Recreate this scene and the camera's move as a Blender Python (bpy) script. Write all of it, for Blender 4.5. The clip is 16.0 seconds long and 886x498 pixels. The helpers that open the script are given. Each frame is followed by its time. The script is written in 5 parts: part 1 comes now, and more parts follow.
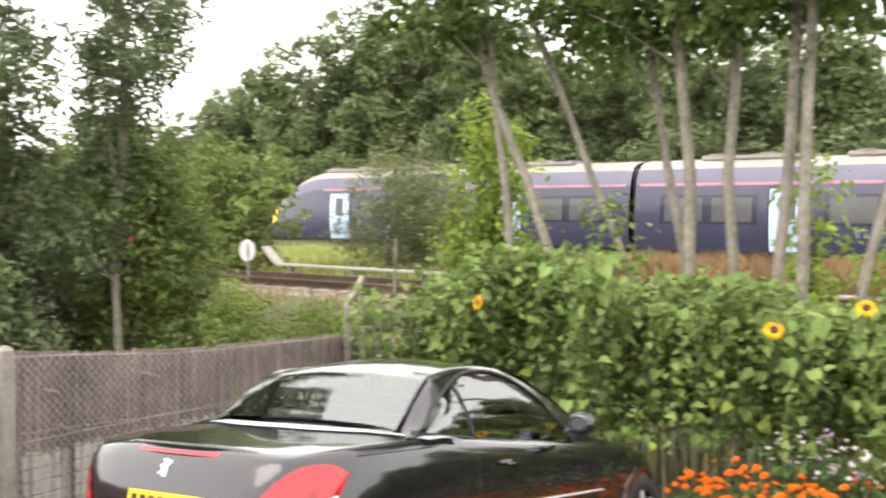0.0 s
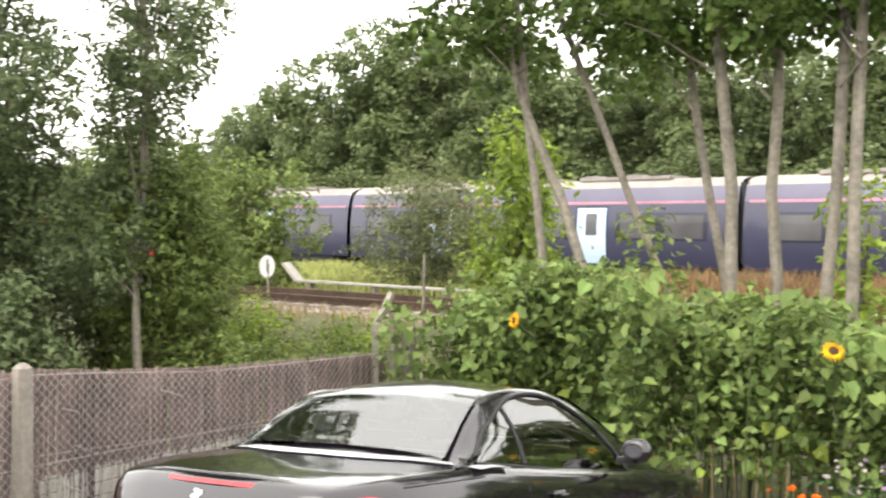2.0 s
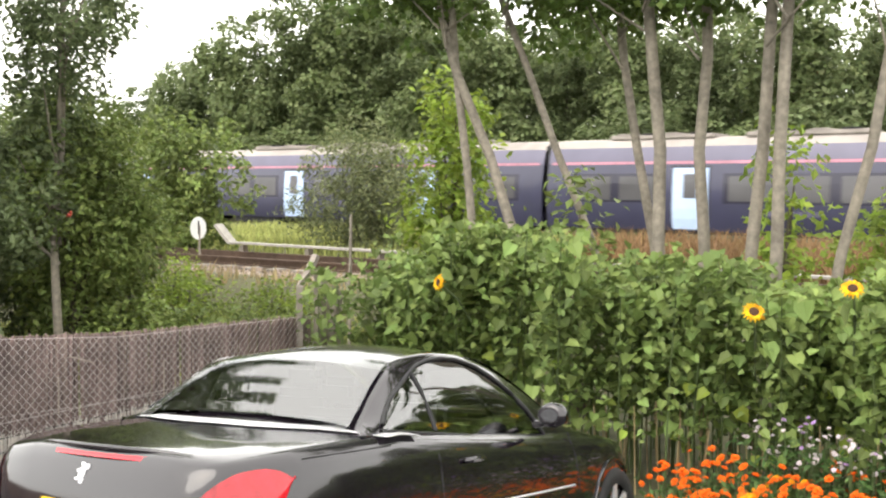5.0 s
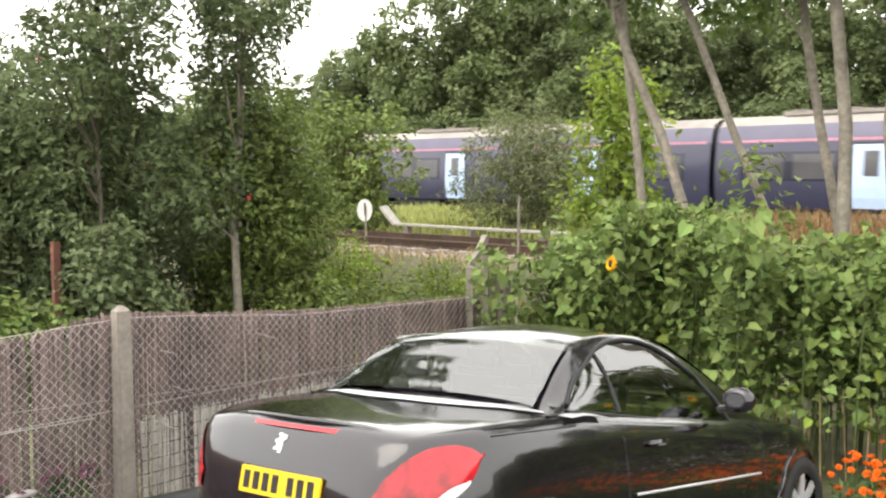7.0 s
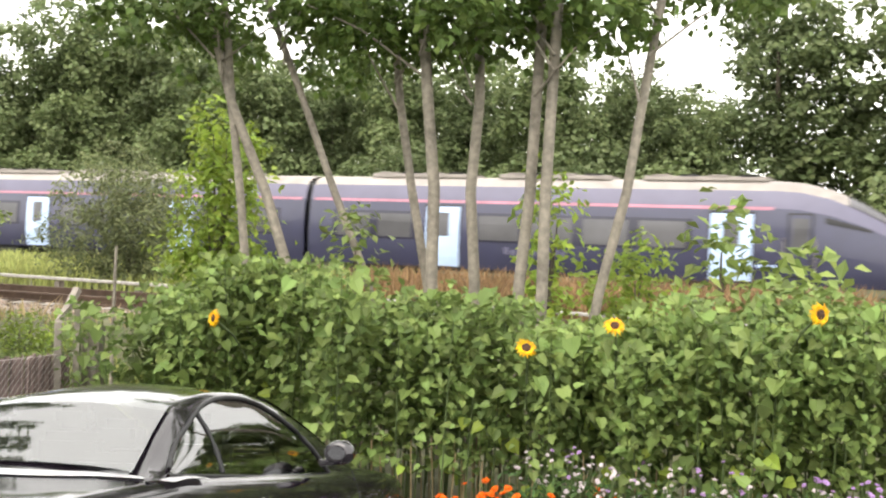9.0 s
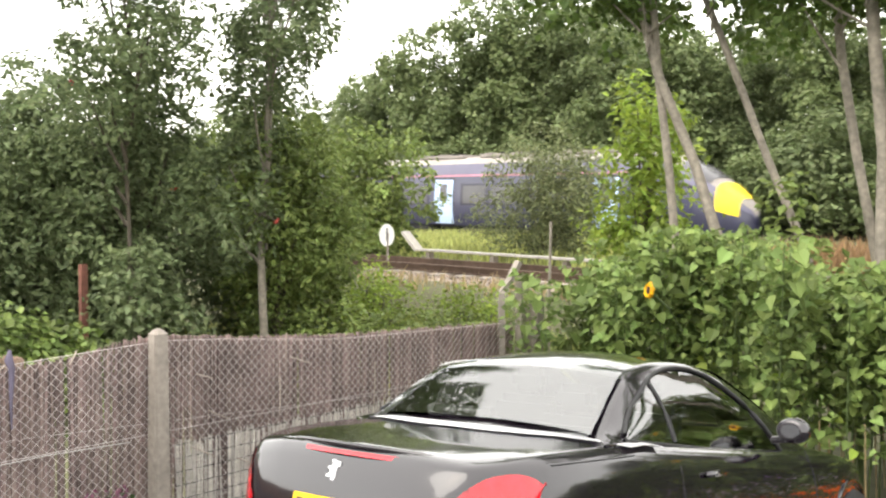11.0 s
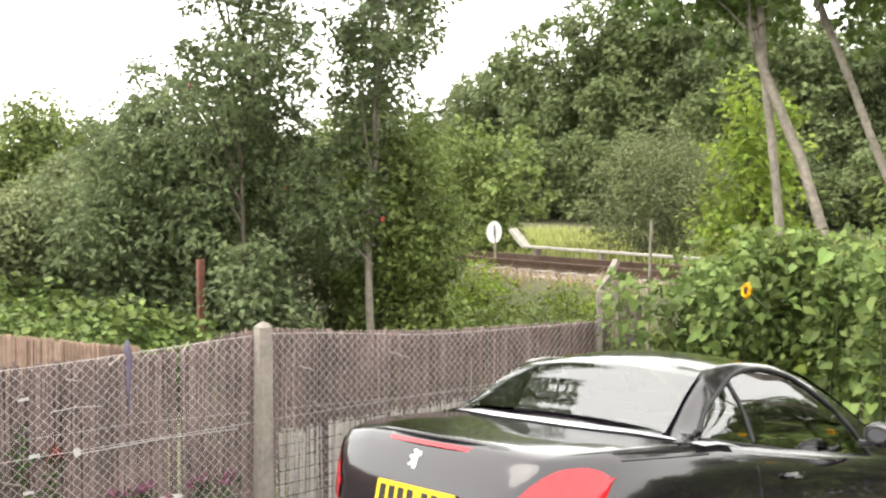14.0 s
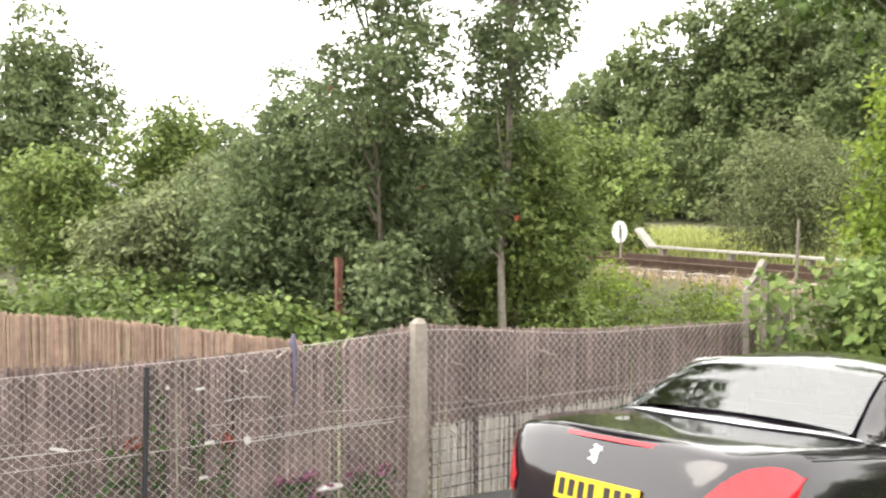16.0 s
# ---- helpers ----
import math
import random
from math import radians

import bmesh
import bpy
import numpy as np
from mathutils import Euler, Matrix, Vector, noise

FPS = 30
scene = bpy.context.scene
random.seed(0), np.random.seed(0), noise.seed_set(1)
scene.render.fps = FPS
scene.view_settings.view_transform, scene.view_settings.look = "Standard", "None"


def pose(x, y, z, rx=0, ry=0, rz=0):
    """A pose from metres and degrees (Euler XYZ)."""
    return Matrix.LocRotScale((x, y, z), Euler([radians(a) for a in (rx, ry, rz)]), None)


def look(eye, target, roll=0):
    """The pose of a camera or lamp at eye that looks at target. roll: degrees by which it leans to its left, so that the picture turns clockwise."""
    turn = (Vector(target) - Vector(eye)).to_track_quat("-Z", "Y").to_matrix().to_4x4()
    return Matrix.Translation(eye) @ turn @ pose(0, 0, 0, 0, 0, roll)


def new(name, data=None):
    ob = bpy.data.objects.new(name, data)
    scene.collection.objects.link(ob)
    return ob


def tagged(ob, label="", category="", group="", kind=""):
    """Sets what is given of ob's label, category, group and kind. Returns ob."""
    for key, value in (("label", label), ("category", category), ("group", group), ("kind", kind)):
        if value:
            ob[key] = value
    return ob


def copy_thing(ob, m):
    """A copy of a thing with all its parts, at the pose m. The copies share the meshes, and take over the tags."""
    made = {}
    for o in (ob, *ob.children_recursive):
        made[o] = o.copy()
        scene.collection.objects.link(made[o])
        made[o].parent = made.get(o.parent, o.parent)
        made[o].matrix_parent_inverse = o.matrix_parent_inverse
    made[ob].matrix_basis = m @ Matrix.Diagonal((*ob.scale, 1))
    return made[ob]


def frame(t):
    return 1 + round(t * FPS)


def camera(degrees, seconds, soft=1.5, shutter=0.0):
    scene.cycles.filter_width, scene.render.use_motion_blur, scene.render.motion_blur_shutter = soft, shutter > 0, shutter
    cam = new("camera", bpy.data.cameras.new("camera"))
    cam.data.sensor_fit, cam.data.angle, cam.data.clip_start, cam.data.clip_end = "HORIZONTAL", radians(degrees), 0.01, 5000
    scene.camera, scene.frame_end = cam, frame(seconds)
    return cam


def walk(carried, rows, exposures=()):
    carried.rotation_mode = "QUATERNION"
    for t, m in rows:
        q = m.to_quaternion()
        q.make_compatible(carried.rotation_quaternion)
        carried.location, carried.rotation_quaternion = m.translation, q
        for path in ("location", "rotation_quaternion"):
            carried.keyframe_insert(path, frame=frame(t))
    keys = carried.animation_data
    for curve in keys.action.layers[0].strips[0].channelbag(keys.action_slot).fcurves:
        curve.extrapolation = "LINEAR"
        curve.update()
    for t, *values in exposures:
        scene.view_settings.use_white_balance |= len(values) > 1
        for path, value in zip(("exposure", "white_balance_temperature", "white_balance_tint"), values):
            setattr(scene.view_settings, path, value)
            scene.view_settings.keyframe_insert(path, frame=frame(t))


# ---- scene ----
cam = camera(48.8, 16.0, soft=2.2, shutter=0.5)
PATH = [
    (0, (3.75, -2.945, 2.137), (2.585, -1.32, 2.065), 0.4),
    (0.5, (3.645, -2.838, 2.114), (2.355, -1.311, 2.051), -0.2),
    (1, (3.47, -2.787, 2.107), (2.309, -1.159, 2.082), -0.4),
    (1.5, (3.426, -2.794, 2.087), (2.315, -1.131, 2.043), 0.5),
    (2, (3.402, -2.751, 2.101), (2.212, -1.145, 2.065), 0.6),
    (2.5, (3.404, -2.729, 2.091), (2.155, -1.168, 2.041), 0.6),
    (3, (3.383, -2.695, 2.092), (2.168, -1.108, 2.013), 0.8),
    (3.5, (3.371, -2.659, 2.091), (2.21, -1.033, 2.0), 0.9),
    (3.7, (3.388, -2.607, 2.088), (2.292, -0.937, 1.997), 1.1),
    (5.8, (3.432, -2.499, 2.097), (2.324, -0.839, 1.966), -0.0),
    (6, (3.426, -2.505, 2.091), (2.265, -0.881, 1.955), -0.1),
    (6.5, (3.415, -2.53, 2.095), (2.216, -0.935, 1.961), 0.0),
    (7, (3.33, -2.574, 2.084), (1.986, -1.1, 1.931), -0.0),
    (7.5, (3.255, -2.658, 2.101), (1.942, -1.159, 1.929), -0.5),
    (8, (3.209, -2.647, 2.083), (2.25, -0.899, 1.926), 0.9),
    (8.5, (3.27, -2.611, 2.106), (2.438, -0.795, 2.005), 2.0),
    (9, (3.289, -2.586, 2.105), (2.632, -0.698, 2.073), 2.1),
    (9.5, (3.224, -2.609, 2.075), (2.299, -0.836, 2.051), 1.3),
    (10, (3.154, -2.596, 2.073), (1.872, -1.064, 1.983), 0.1),
    (10.2, (3.15, -2.6, 2.07), (1.836, -1.095, 1.968), 0.1),
    (12.3, (3.19, -2.718, 2.081), (1.78, -1.302, 2.002), 0.5),
    (12.5, (3.208, -2.713, 2.088), (1.806, -1.288, 2.011), 0.2),
    (13, (3.312, -2.707, 2.098), (1.92, -1.272, 2.028), -0.3),
    (13.5, (3.415, -2.67, 2.094), (1.904, -1.362, 2.023), 0.8),
    (14, (3.384, -2.667, 2.102), (1.857, -1.379, 1.992), 0.4),
    (14.5, (3.371, -2.683, 2.102), (1.815, -1.434, 1.968), 0.5),
    (15, (3.402, -2.718, 2.093), (1.816, -1.507, 1.958), 0.9),
    (15.5, (3.368, -2.816, 2.101), (1.726, -1.681, 1.965), 0.8),
    (16, (3.276, -2.975, 2.098), (1.614, -1.87, 1.986), 0.3),
]
walk(cam, [(t, look(eye, target, roll)) for t, eye, target, roll in PATH],
     exposures=((0, 0.76), (2.5, 0.76), (3.5, 0.69), (6.5, 0.62), (8, 0.58), (9, 0.72), (12.5, 0.84), (14.5, 0.92), (16, 0.98)))

# ---- light: a bright overcast sky and a wide weak sun ----
world = bpy.data.worlds.new("sky")
scene.world = world
world.use_nodes = True
wn = world.node_tree.nodes
wl = world.node_tree.links
sky = wn.new("ShaderNodeTexSky")
sky.sky_type = "NISHITA"
sky.sun_disc = False
sky.sun_elevation = radians(52)
sky.sun_rotation = radians(200)
sky.dust_density = 4.0
cloud = wn.new("ShaderNodeMix")
cloud.data_type = "RGBA"
cloud.inputs[0].default_value = 0.82
cloud.inputs[7].default_value = (15.2, 14.8, 13.9, 1)
wl.new(sky.outputs[0], cloud.inputs[6])
wl.new(cloud.outputs[2], wn["Background"].inputs[0])
wn["Background"].inputs[1].default_value = 0.15
sun = new("sun", bpy.data.lights.new("sun", "SUN"))
sun.data.energy = 1.4
sun.data.angle = radians(50)
sun.data.color = (1.0, 0.95, 0.86)
sun.rotation_euler = (radians(38), 0, radians(-20))


# ---- materials ----
def material(name, col, rough=0.7, metal=0.0, var=0.25, scale=8.0, bump=0.0, col2=None, spec=0.5, island=0.0, through_light=0.0, coords="Object", coat=0.0):
    """Principled surface with two scales of variation; island: change from piece to piece; through_light: share of light that passes (leaves)."""
    m = bpy.data.materials.new(name)
    m.use_nodes = True
    n, l = m.node_tree.nodes, m.node_tree.links
    p = n["Principled BSDF"]
    p.inputs["Roughness"].default_value = rough
    p.inputs["Metallic"].default_value = metal
    p.inputs["Specular IOR Level"].default_value = spec
    p.inputs["Coat Weight"].default_value = coat
    p.inputs["Coat Roughness"].default_value = 0.03
    tc = n.new("ShaderNodeTexCoord")
    big, small = n.new("ShaderNodeTexNoise"), n.new("ShaderNodeTexNoise")
    for tex, s in ((big, scale * 0.15), (small, scale)):
        tex.inputs["Scale"].default_value = s
        tex.inputs["Detail"].default_value = 5
        l.new(tc.outputs[coords], tex.inputs["Vector"])
    mix = n.new("ShaderNodeMath")
    mix.operation = "ADD"
    l.new(big.outputs[0], mix.inputs[0])
    l.new(small.outputs[0], mix.inputs[1])
    ramp = n.new("ShaderNodeMapRange")
    ramp.inputs[1].default_value, ramp.inputs[2].default_value = 0.7, 1.3
    l.new(mix.outputs[0], ramp.inputs[0])
    c = n.new("ShaderNodeMix")
    c.data_type = "RGBA"
    lo = [v * (1 - var) for v in col]
    hi = col2 or [min(1, v * (1 + var)) for v in col]
    c.inputs[6].default_value = (*lo, 1)
    c.inputs[7].default_value = (*hi, 1)
    l.new(ramp.outputs[0], c.inputs[0])
    out = c.outputs[2]
    if island:
        geo = n.new("ShaderNodeNewGeometry")
        hsv = n.new("ShaderNodeHueSaturation")
        val = n.new("ShaderNodeMapRange")
        val.inputs[3].default_value, val.inputs[4].default_value = 1 - island, 1 + island
        l.new(geo.outputs["Random Per Island"], val.inputs[0])
        hue = n.new("ShaderNodeMapRange")
        hue.inputs[3].default_value, hue.inputs[4].default_value = 0.485, 0.512
        mul = n.new("ShaderNodeMath")
        mul.operation = "FRACT"
        mm = n.new("ShaderNodeMath")
        mm.operation = "MULTIPLY"
        mm.inputs[1].default_value = 7.31
        l.new(geo.outputs["Random Per Island"], mm.inputs[0])
        l.new(mm.outputs[0], mul.inputs[0])
        l.new(mul.outputs[0], hue.inputs[0])
        l.new(hue.outputs[0], hsv.inputs["Hue"])
        l.new(val.outputs[0], hsv.inputs["Value"])
        l.new(out, hsv.inputs["Color"])
        out = hsv.outputs[0]
    l.new(out, p.inputs["Base Color"])
    if bump:
        b = n.new("ShaderNodeBump")
        b.inputs["Strength"].default_value = bump
        b.inputs["Distance"].default_value = 0.02
        l.new(small.outputs[0], b.inputs["Height"])
        l.new(b.outputs[0], p.inputs["Normal"])
    if through_light:
        t = n.new("ShaderNodeBsdfTranslucent")
        l.new(out, t.inputs["Color"])
        ms = n.new("ShaderNodeMixShader")
        ms.inputs[0].default_value = through_light
        l.new(p.outputs[0], ms.inputs[1])
        l.new(t.outputs[0], ms.inputs[2])
        l.new(ms.outputs[0], n["Material Output"].inputs[0])
    return m


def leaf(name, col, island=0.4, rough=0.45, thr=0.3):
    return material(name, col, rough, var=0.35, scale=1.2, island=island, through_light=thr, spec=0.22)


def pane_glass(name, tint=(0.75, 0.8, 0.8)):
    """A thin pane: clear with a mirror gloss that grows at a slant."""
    m = bpy.data.materials.new(name)
    m.use_nodes = True
    n, l = m.node_tree.nodes, m.node_tree.links
    n.remove(n["Principled BSDF"])
    clear, gloss, f, ms = n.new("ShaderNodeBsdfTransparent"), n.new("ShaderNodeBsdfGlossy"), n.new("ShaderNodeFresnel"), n.new("ShaderNodeMixShader")
    clear.inputs[0].default_value = (*tint, 1)
    gloss.inputs["Roughness"].default_value = 0.01
    f.inputs[0].default_value = 3.0
    l.new(f.outputs[0], ms.inputs[0])
    l.new(clear.outputs[0], ms.inputs[1])
    l.new(gloss.outputs[0], ms.inputs[2])
    l.new(ms.outputs[0], n["Material Output"].inputs[0])
    return m


M_GRASS = material("grass_earth", (0.085, 0.085, 0.04), 0.95, var=0.5, scale=3, bump=0.6)
M_TARMAC = material("tarmac", (0.06, 0.06, 0.06), 0.9, var=0.3, scale=30, bump=0.4)
M_BALLAST = material("ballast", (0.27, 0.22, 0.18), 0.95, var=0.4, scale=14, bump=1.0)
M_STONE = material("ballast_stone", (0.30, 0.24, 0.19), 0.9, var=0.3, scale=5, island=0.45)
M_RAIL = material("rail_steel", (0.13, 0.09, 0.07), 0.55, 0.6, var=0.3, scale=6)
M_CONC = material("concrete", (0.25, 0.22, 0.19), 0.92, var=0.25, scale=22, bump=0.35)
M_TROUGH = material("trough_concrete", (0.34, 0.32, 0.29), 0.9, var=0.2, scale=9, bump=0.3)
M_SLEEPER = material("sleeper", (0.25, 0.22, 0.19), 0.95, var=0.3, scale=12)
M_BARK = material("grey_bark", (0.215, 0.19, 0.155), 0.9, var=0.4, scale=16, bump=0.7)
M_BARKD = material("dark_bark", (0.09, 0.075, 0.055), 0.95, var=0.4, scale=16, bump=0.8)
M_WOODS = leaf("woods_leaf", (0.155, 0.195, 0.088), 0.26, thr=0.45)
M_WOODS2 = leaf("woods_leaf_light", (0.18, 0.225, 0.098), 0.26, thr=0.45)
M_ROWAN = leaf("dark_tree_leaf", (0.155, 0.195, 0.095), 0.4, thr=0.45)
M_SYCAM = leaf("canopy_leaf", (0.09, 0.135, 0.035), 0.4, thr=0.45)
M_BRIGHT = leaf("bright_leaf", (0.22, 0.30, 0.05), 0.4, thr=0.4)
M_SHRUB = leaf("shrub_leaf", (0.175, 0.20, 0.095), 0.4)
M_LIGHT = leaf("light_bush_leaf", (0.16, 0.21, 0.06), 0.4)
M_HEDGE = leaf("sunflower_leaf", (0.138, 0.192, 0.055), 0.42, 0.5, 0.3)
M_STEM = material("stem", (0.07, 0.10, 0.03), 0.8, var=0.3)
M_DRY = leaf("dry_grass", (0.24, 0.155, 0.08), 0.35, 0.8)
M_PALE = leaf("pale_grass", (0.38, 0.30, 0.17), 0.3, 0.8)
M_YGRASS = leaf("meadow_grass", (0.33, 0.36, 0.12), 0.35, 0.8)
M_BRAMBLE = leaf("bramble_leaf", (0.13, 0.18, 0.05), 0.45)
M_LOWLEAF = leaf("marigold_leaf", (0.09, 0.16, 0.05), 0.4)


# ---- building helpers ----
RNG = np.random.default_rng(7)


def part(name, bm, mat, parent=None, label="", smooth=False):
    """Link a bmesh as one mesh object under a thing or a part."""
    me = bpy.data.meshes.new(name)
    if smooth:
        for f in bm.faces:
            f.smooth = True
    bm.to_mesh(me)
    bm.free()
    me.materials.append(mat)
    ob = new(name, me)
    ob.parent = parent
    return tagged(ob, label)


def mesh_np(name, verts, faces, mat, parent=None, smooth=False):
    """One mesh object out of arrays of places and of triangles or quads."""
    me = bpy.data.meshes.new(name)
    verts, faces = np.asarray(verts, np.float32), np.asarray(faces, np.int32)
    k = faces.shape[1]
    me.vertices.add(len(verts))
    me.vertices.foreach_set("co", verts.ravel())
    me.loops.add(faces.size)
    me.loops.foreach_set("vertex_index", faces.ravel())
    me.polygons.add(len(faces))
    me.polygons.foreach_set("loop_start", np.arange(0, faces.size, k, dtype=np.int32))
    me.polygons.foreach_set("use_smooth", np.full(len(faces), smooth))
    me.update(calc_edges=True)
    me.materials.append(mat)
    ob = new(name, me)
    ob.parent = parent
    return ob


def thing(name, label, category, group="", at=(0, 0, 0), kind=""):
    ob = new(name)
    ob.location = at
    return tagged(ob, label, category, group, kind)


def add_box(bm, x0, x1, y0, y1, z0, z1, bevel=0.0):
    r = bmesh.ops.create_cube(bm, size=1, matrix=Matrix.LocRotScale(((x0 + x1) / 2, (y0 + y1) / 2, (z0 + z1) / 2), None, (x1 - x0, y1 - y0, z1 - z0)))
    if bevel:
        es = list({e for v in r["verts"] for e in v.link_edges})
        bmesh.ops.bevel(bm, geom=es, offset=bevel, segments=2, affect="EDGES")


def box(name, x0, x1, y0, y1, z0, z1, mat, parent=None, bevel=0.0, label=""):
    bm = bmesh.new()
    add_box(bm, x0, x1, y0, y1, z0, z1, bevel)
    return part(name, bm, mat, parent, label)


def tube(points, radii, sides=8):
    """Places and quads of a bent, tapering tube."""
    pts = [Vector(p) for p in points]
    v, f = [], []
    for i, p in enumerate(pts):
        d = (pts[min(i + 1, len(pts) - 1)] - pts[max(i - 1, 0)]).normalized()
        a = d.orthogonal().normalized() if abs(d.z) < 0.9 else Vector((1, 0, 0)).cross(d).normalized()
        b = d.cross(a)
        for k in range(sides):
            w = 2 * math.pi * k / sides
            v.append(p + (a * math.cos(w) + b * math.sin(w)) * radii[i])
    for i in range(len(pts) - 1):
        for k in range(sides):
            f.append((i * sides + k, i * sides + (k + 1) % sides, (i + 1) * sides + (k + 1) % sides, (i + 1) * sides + k))
    return [tuple(q) for q in v], f


def tubes(name, lines, mat, parent=None, sides=6, smooth=True):
    """Several tubes as one mesh; lines of (points, radii)."""
    v, f = [], []
    for pts, rad in lines:
        a, b = tube(pts, rad, sides)
        f += [tuple(i + len(v) for i in q) for q in b]
        v += a
    return mesh_np(name, v, f, mat, parent, smooth)


def leaves(name, at, size, mat, parent=None, out=None, droop=0.3, wide=0.6, fold=0.25, heart=False):
    """Many folded leaves as one mesh. at: places; size: lengths; out: the way each faces."""
    at = np.asarray(at, float)
    n = len(at)
    size = np.broadcast_to(size, (n,))[:, None] * RNG.uniform(0.65, 1.35, (n, 1))
    nor = RNG.normal(size=(n, 3))
    nor[:, 2] += 0.9
    if out is not None:
        nor = nor * 0.6 + out
    nor /= np.linalg.norm(nor, axis=1, keepdims=True) + 1e-9
    ax = RNG.normal(size=(n, 3))
    ax[:, 2] -= droop * 2
    ax -= nor * (ax * nor).sum(1, keepdims=True)
    ax /= np.linalg.norm(ax, axis=1, keepdims=True) + 1e-9
    side = np.cross(nor, ax)
    base, tip = at - ax * size * 0.5, at + ax * size * 0.5
    lift = nor * size * fold * 0.5
    if heart:
        mid = at - ax * size * 0.1
        l1, r1 = at - ax * size * 0.38 + side * size * wide * 0.42 + lift, at - ax * size * 0.38 - side * size * wide * 0.42 + lift
        l2, r2 = at + side * size * wide * 0.45 + lift, at - side * size * wide * 0.45 + lift
        tip = tip - nor * size * 0.12
        v = np.stack([base + ax * size * 0.12, l1, l2, tip, r2, r1], 1).reshape(-1, 3)
        k = np.arange(n)[:, None] * 6
        f = np.concatenate([k + [0, 3, 1], k + [1, 3, 2], k + [0, 5, 3], k + [5, 4, 3]])
    else:
        m = at - ax * size * 0.05
        v = np.stack([base, m + side * size * wide * 0.5 + lift, tip, m - side * size * wide * 0.5 + lift], 1).reshape(-1, 3)
        k = np.arange(n)[:, None] * 4
        f = np.concatenate([k + [0, 2, 1], k + [0, 3, 2]])
    return mesh_np(name, v, f, mat, parent)


def crown_places(lumps, clumps, each, spread, hollow=0.55):
    """Leaf places on rounded lobes that sit on egg-shaped lumps (x, y, z, rx, ry, rz), with the way out of each lobe."""
    vol = np.array([(l[3] * l[4] * l[5]) ** (2 / 3) for l in lumps])
    pick = RNG.choice(len(lumps), clumps, p=vol / vol.sum())
    L = np.array(lumps)[pick]
    d = RNG.normal(size=(clumps, 3))
    d /= np.linalg.norm(d, axis=1, keepdims=True)
    r = RNG.uniform(hollow, 1.05, (clumps, 1)) ** 0.6
    c = np.repeat(L[:, :3] + d * r * L[:, 3:6], each, 0)
    radius = np.repeat(spread * RNG.uniform(1.5, 2.9, (clumps, 1)), each, 0)
    e = RNG.normal(size=(clumps * each, 3)) + np.repeat(d, each, 0) * 0.8
    e[:, 2] += 0.45
    e /= np.linalg.norm(e, axis=1, keepdims=True)
    at = c + e * radius * RNG.uniform(0.35, 1.1, (clumps * each, 1)) * np.array([1, 1, 0.75])
    e[:, 2] += 0.3
    return at, e


def crown(name, lumps, clumps, each, spread, size, mat, parent=None, hollow=0.55, droop=0.3, wide=0.6):
    p, o = crown_places(lumps, clumps, each, spread, hollow)
    return leaves(name, p, size, mat, parent, o * 0.85, droop, wide)


def lumpy(cx, cy, z0, z1, rx, ry, n, rng, small=0.5, low=0.16):
    """Lumps that fill a crown between two heights unevenly."""
    out = []
    for i in range(n):
        h = (i + 0.5) / n
        w = math.sin(math.pi * (low + (0.92 - low) * h)) ** 0.6
        a = rng.uniform(0, 2 * math.pi)
        rr = rng.uniform(0.1, 0.65)
        s = rng.uniform(small, small * 1.5)
        out.append((cx + rx * w * rr * math.cos(a), cy + ry * w * rr * math.sin(a), z0 + (z1 - z0) * (0.08 + 0.86 * h), rx * s * (0.5 + 0.5 * w), ry * s * (0.5 + 0.5 * w), (z1 - z0) * 0.5 * s * 0.75))
    return out


CAR_POSE = pose(0.205, -0.208, 0.108, -7.25, -4.63, 0.42)


def ease(a, b, v):
    k = min(1, max(0, (v - a) / (b - a)))
    return k * k * (3 - 2 * k)


def yard_z(x, y):
    """The sloping car park: it falls towards the flower bed and the fence, and flattens behind."""
    up = CAR_POSE.to_3x3() @ Vector((0, 0, 1))
    p = CAR_POSE.translation
    return p.z - (up.x * (min(x, 5) - p.x) + up.y * (max(y, -5) - p.y)) / up.z


def ground_z(x, y):
    """Height of the ground: the yard falls to the hedge, then it rises to the railway, and climbs as a hill behind it."""
    z = bank_z(x, y)
    inside = ease(-2.7, -1.2, x) * (1 - ease(3.2, 4.3, y)) * (1 - ease(14, 30, x)) * ease(-30, -14, y)
    return z + (yard_z(x, y) - z) * inside


def bank_z(x, y):
    z = 0.0
    if y > 0:
        z = -0.05 * min(y, 5)
    if x < -1.6 and y > -6:
        z -= 0.22 * min(1, (-1.6 - x) / 1.2) * min(1, (y + 6) / 5)
    if y > 7.5:
        k = min(1, (y - 7.5) / 3.0)
        z += (0.50 - z) * (k * k * (3 - 2 * k))
    if y > 39:
        z += min(8, (y - 39) * 0.1)
    return z


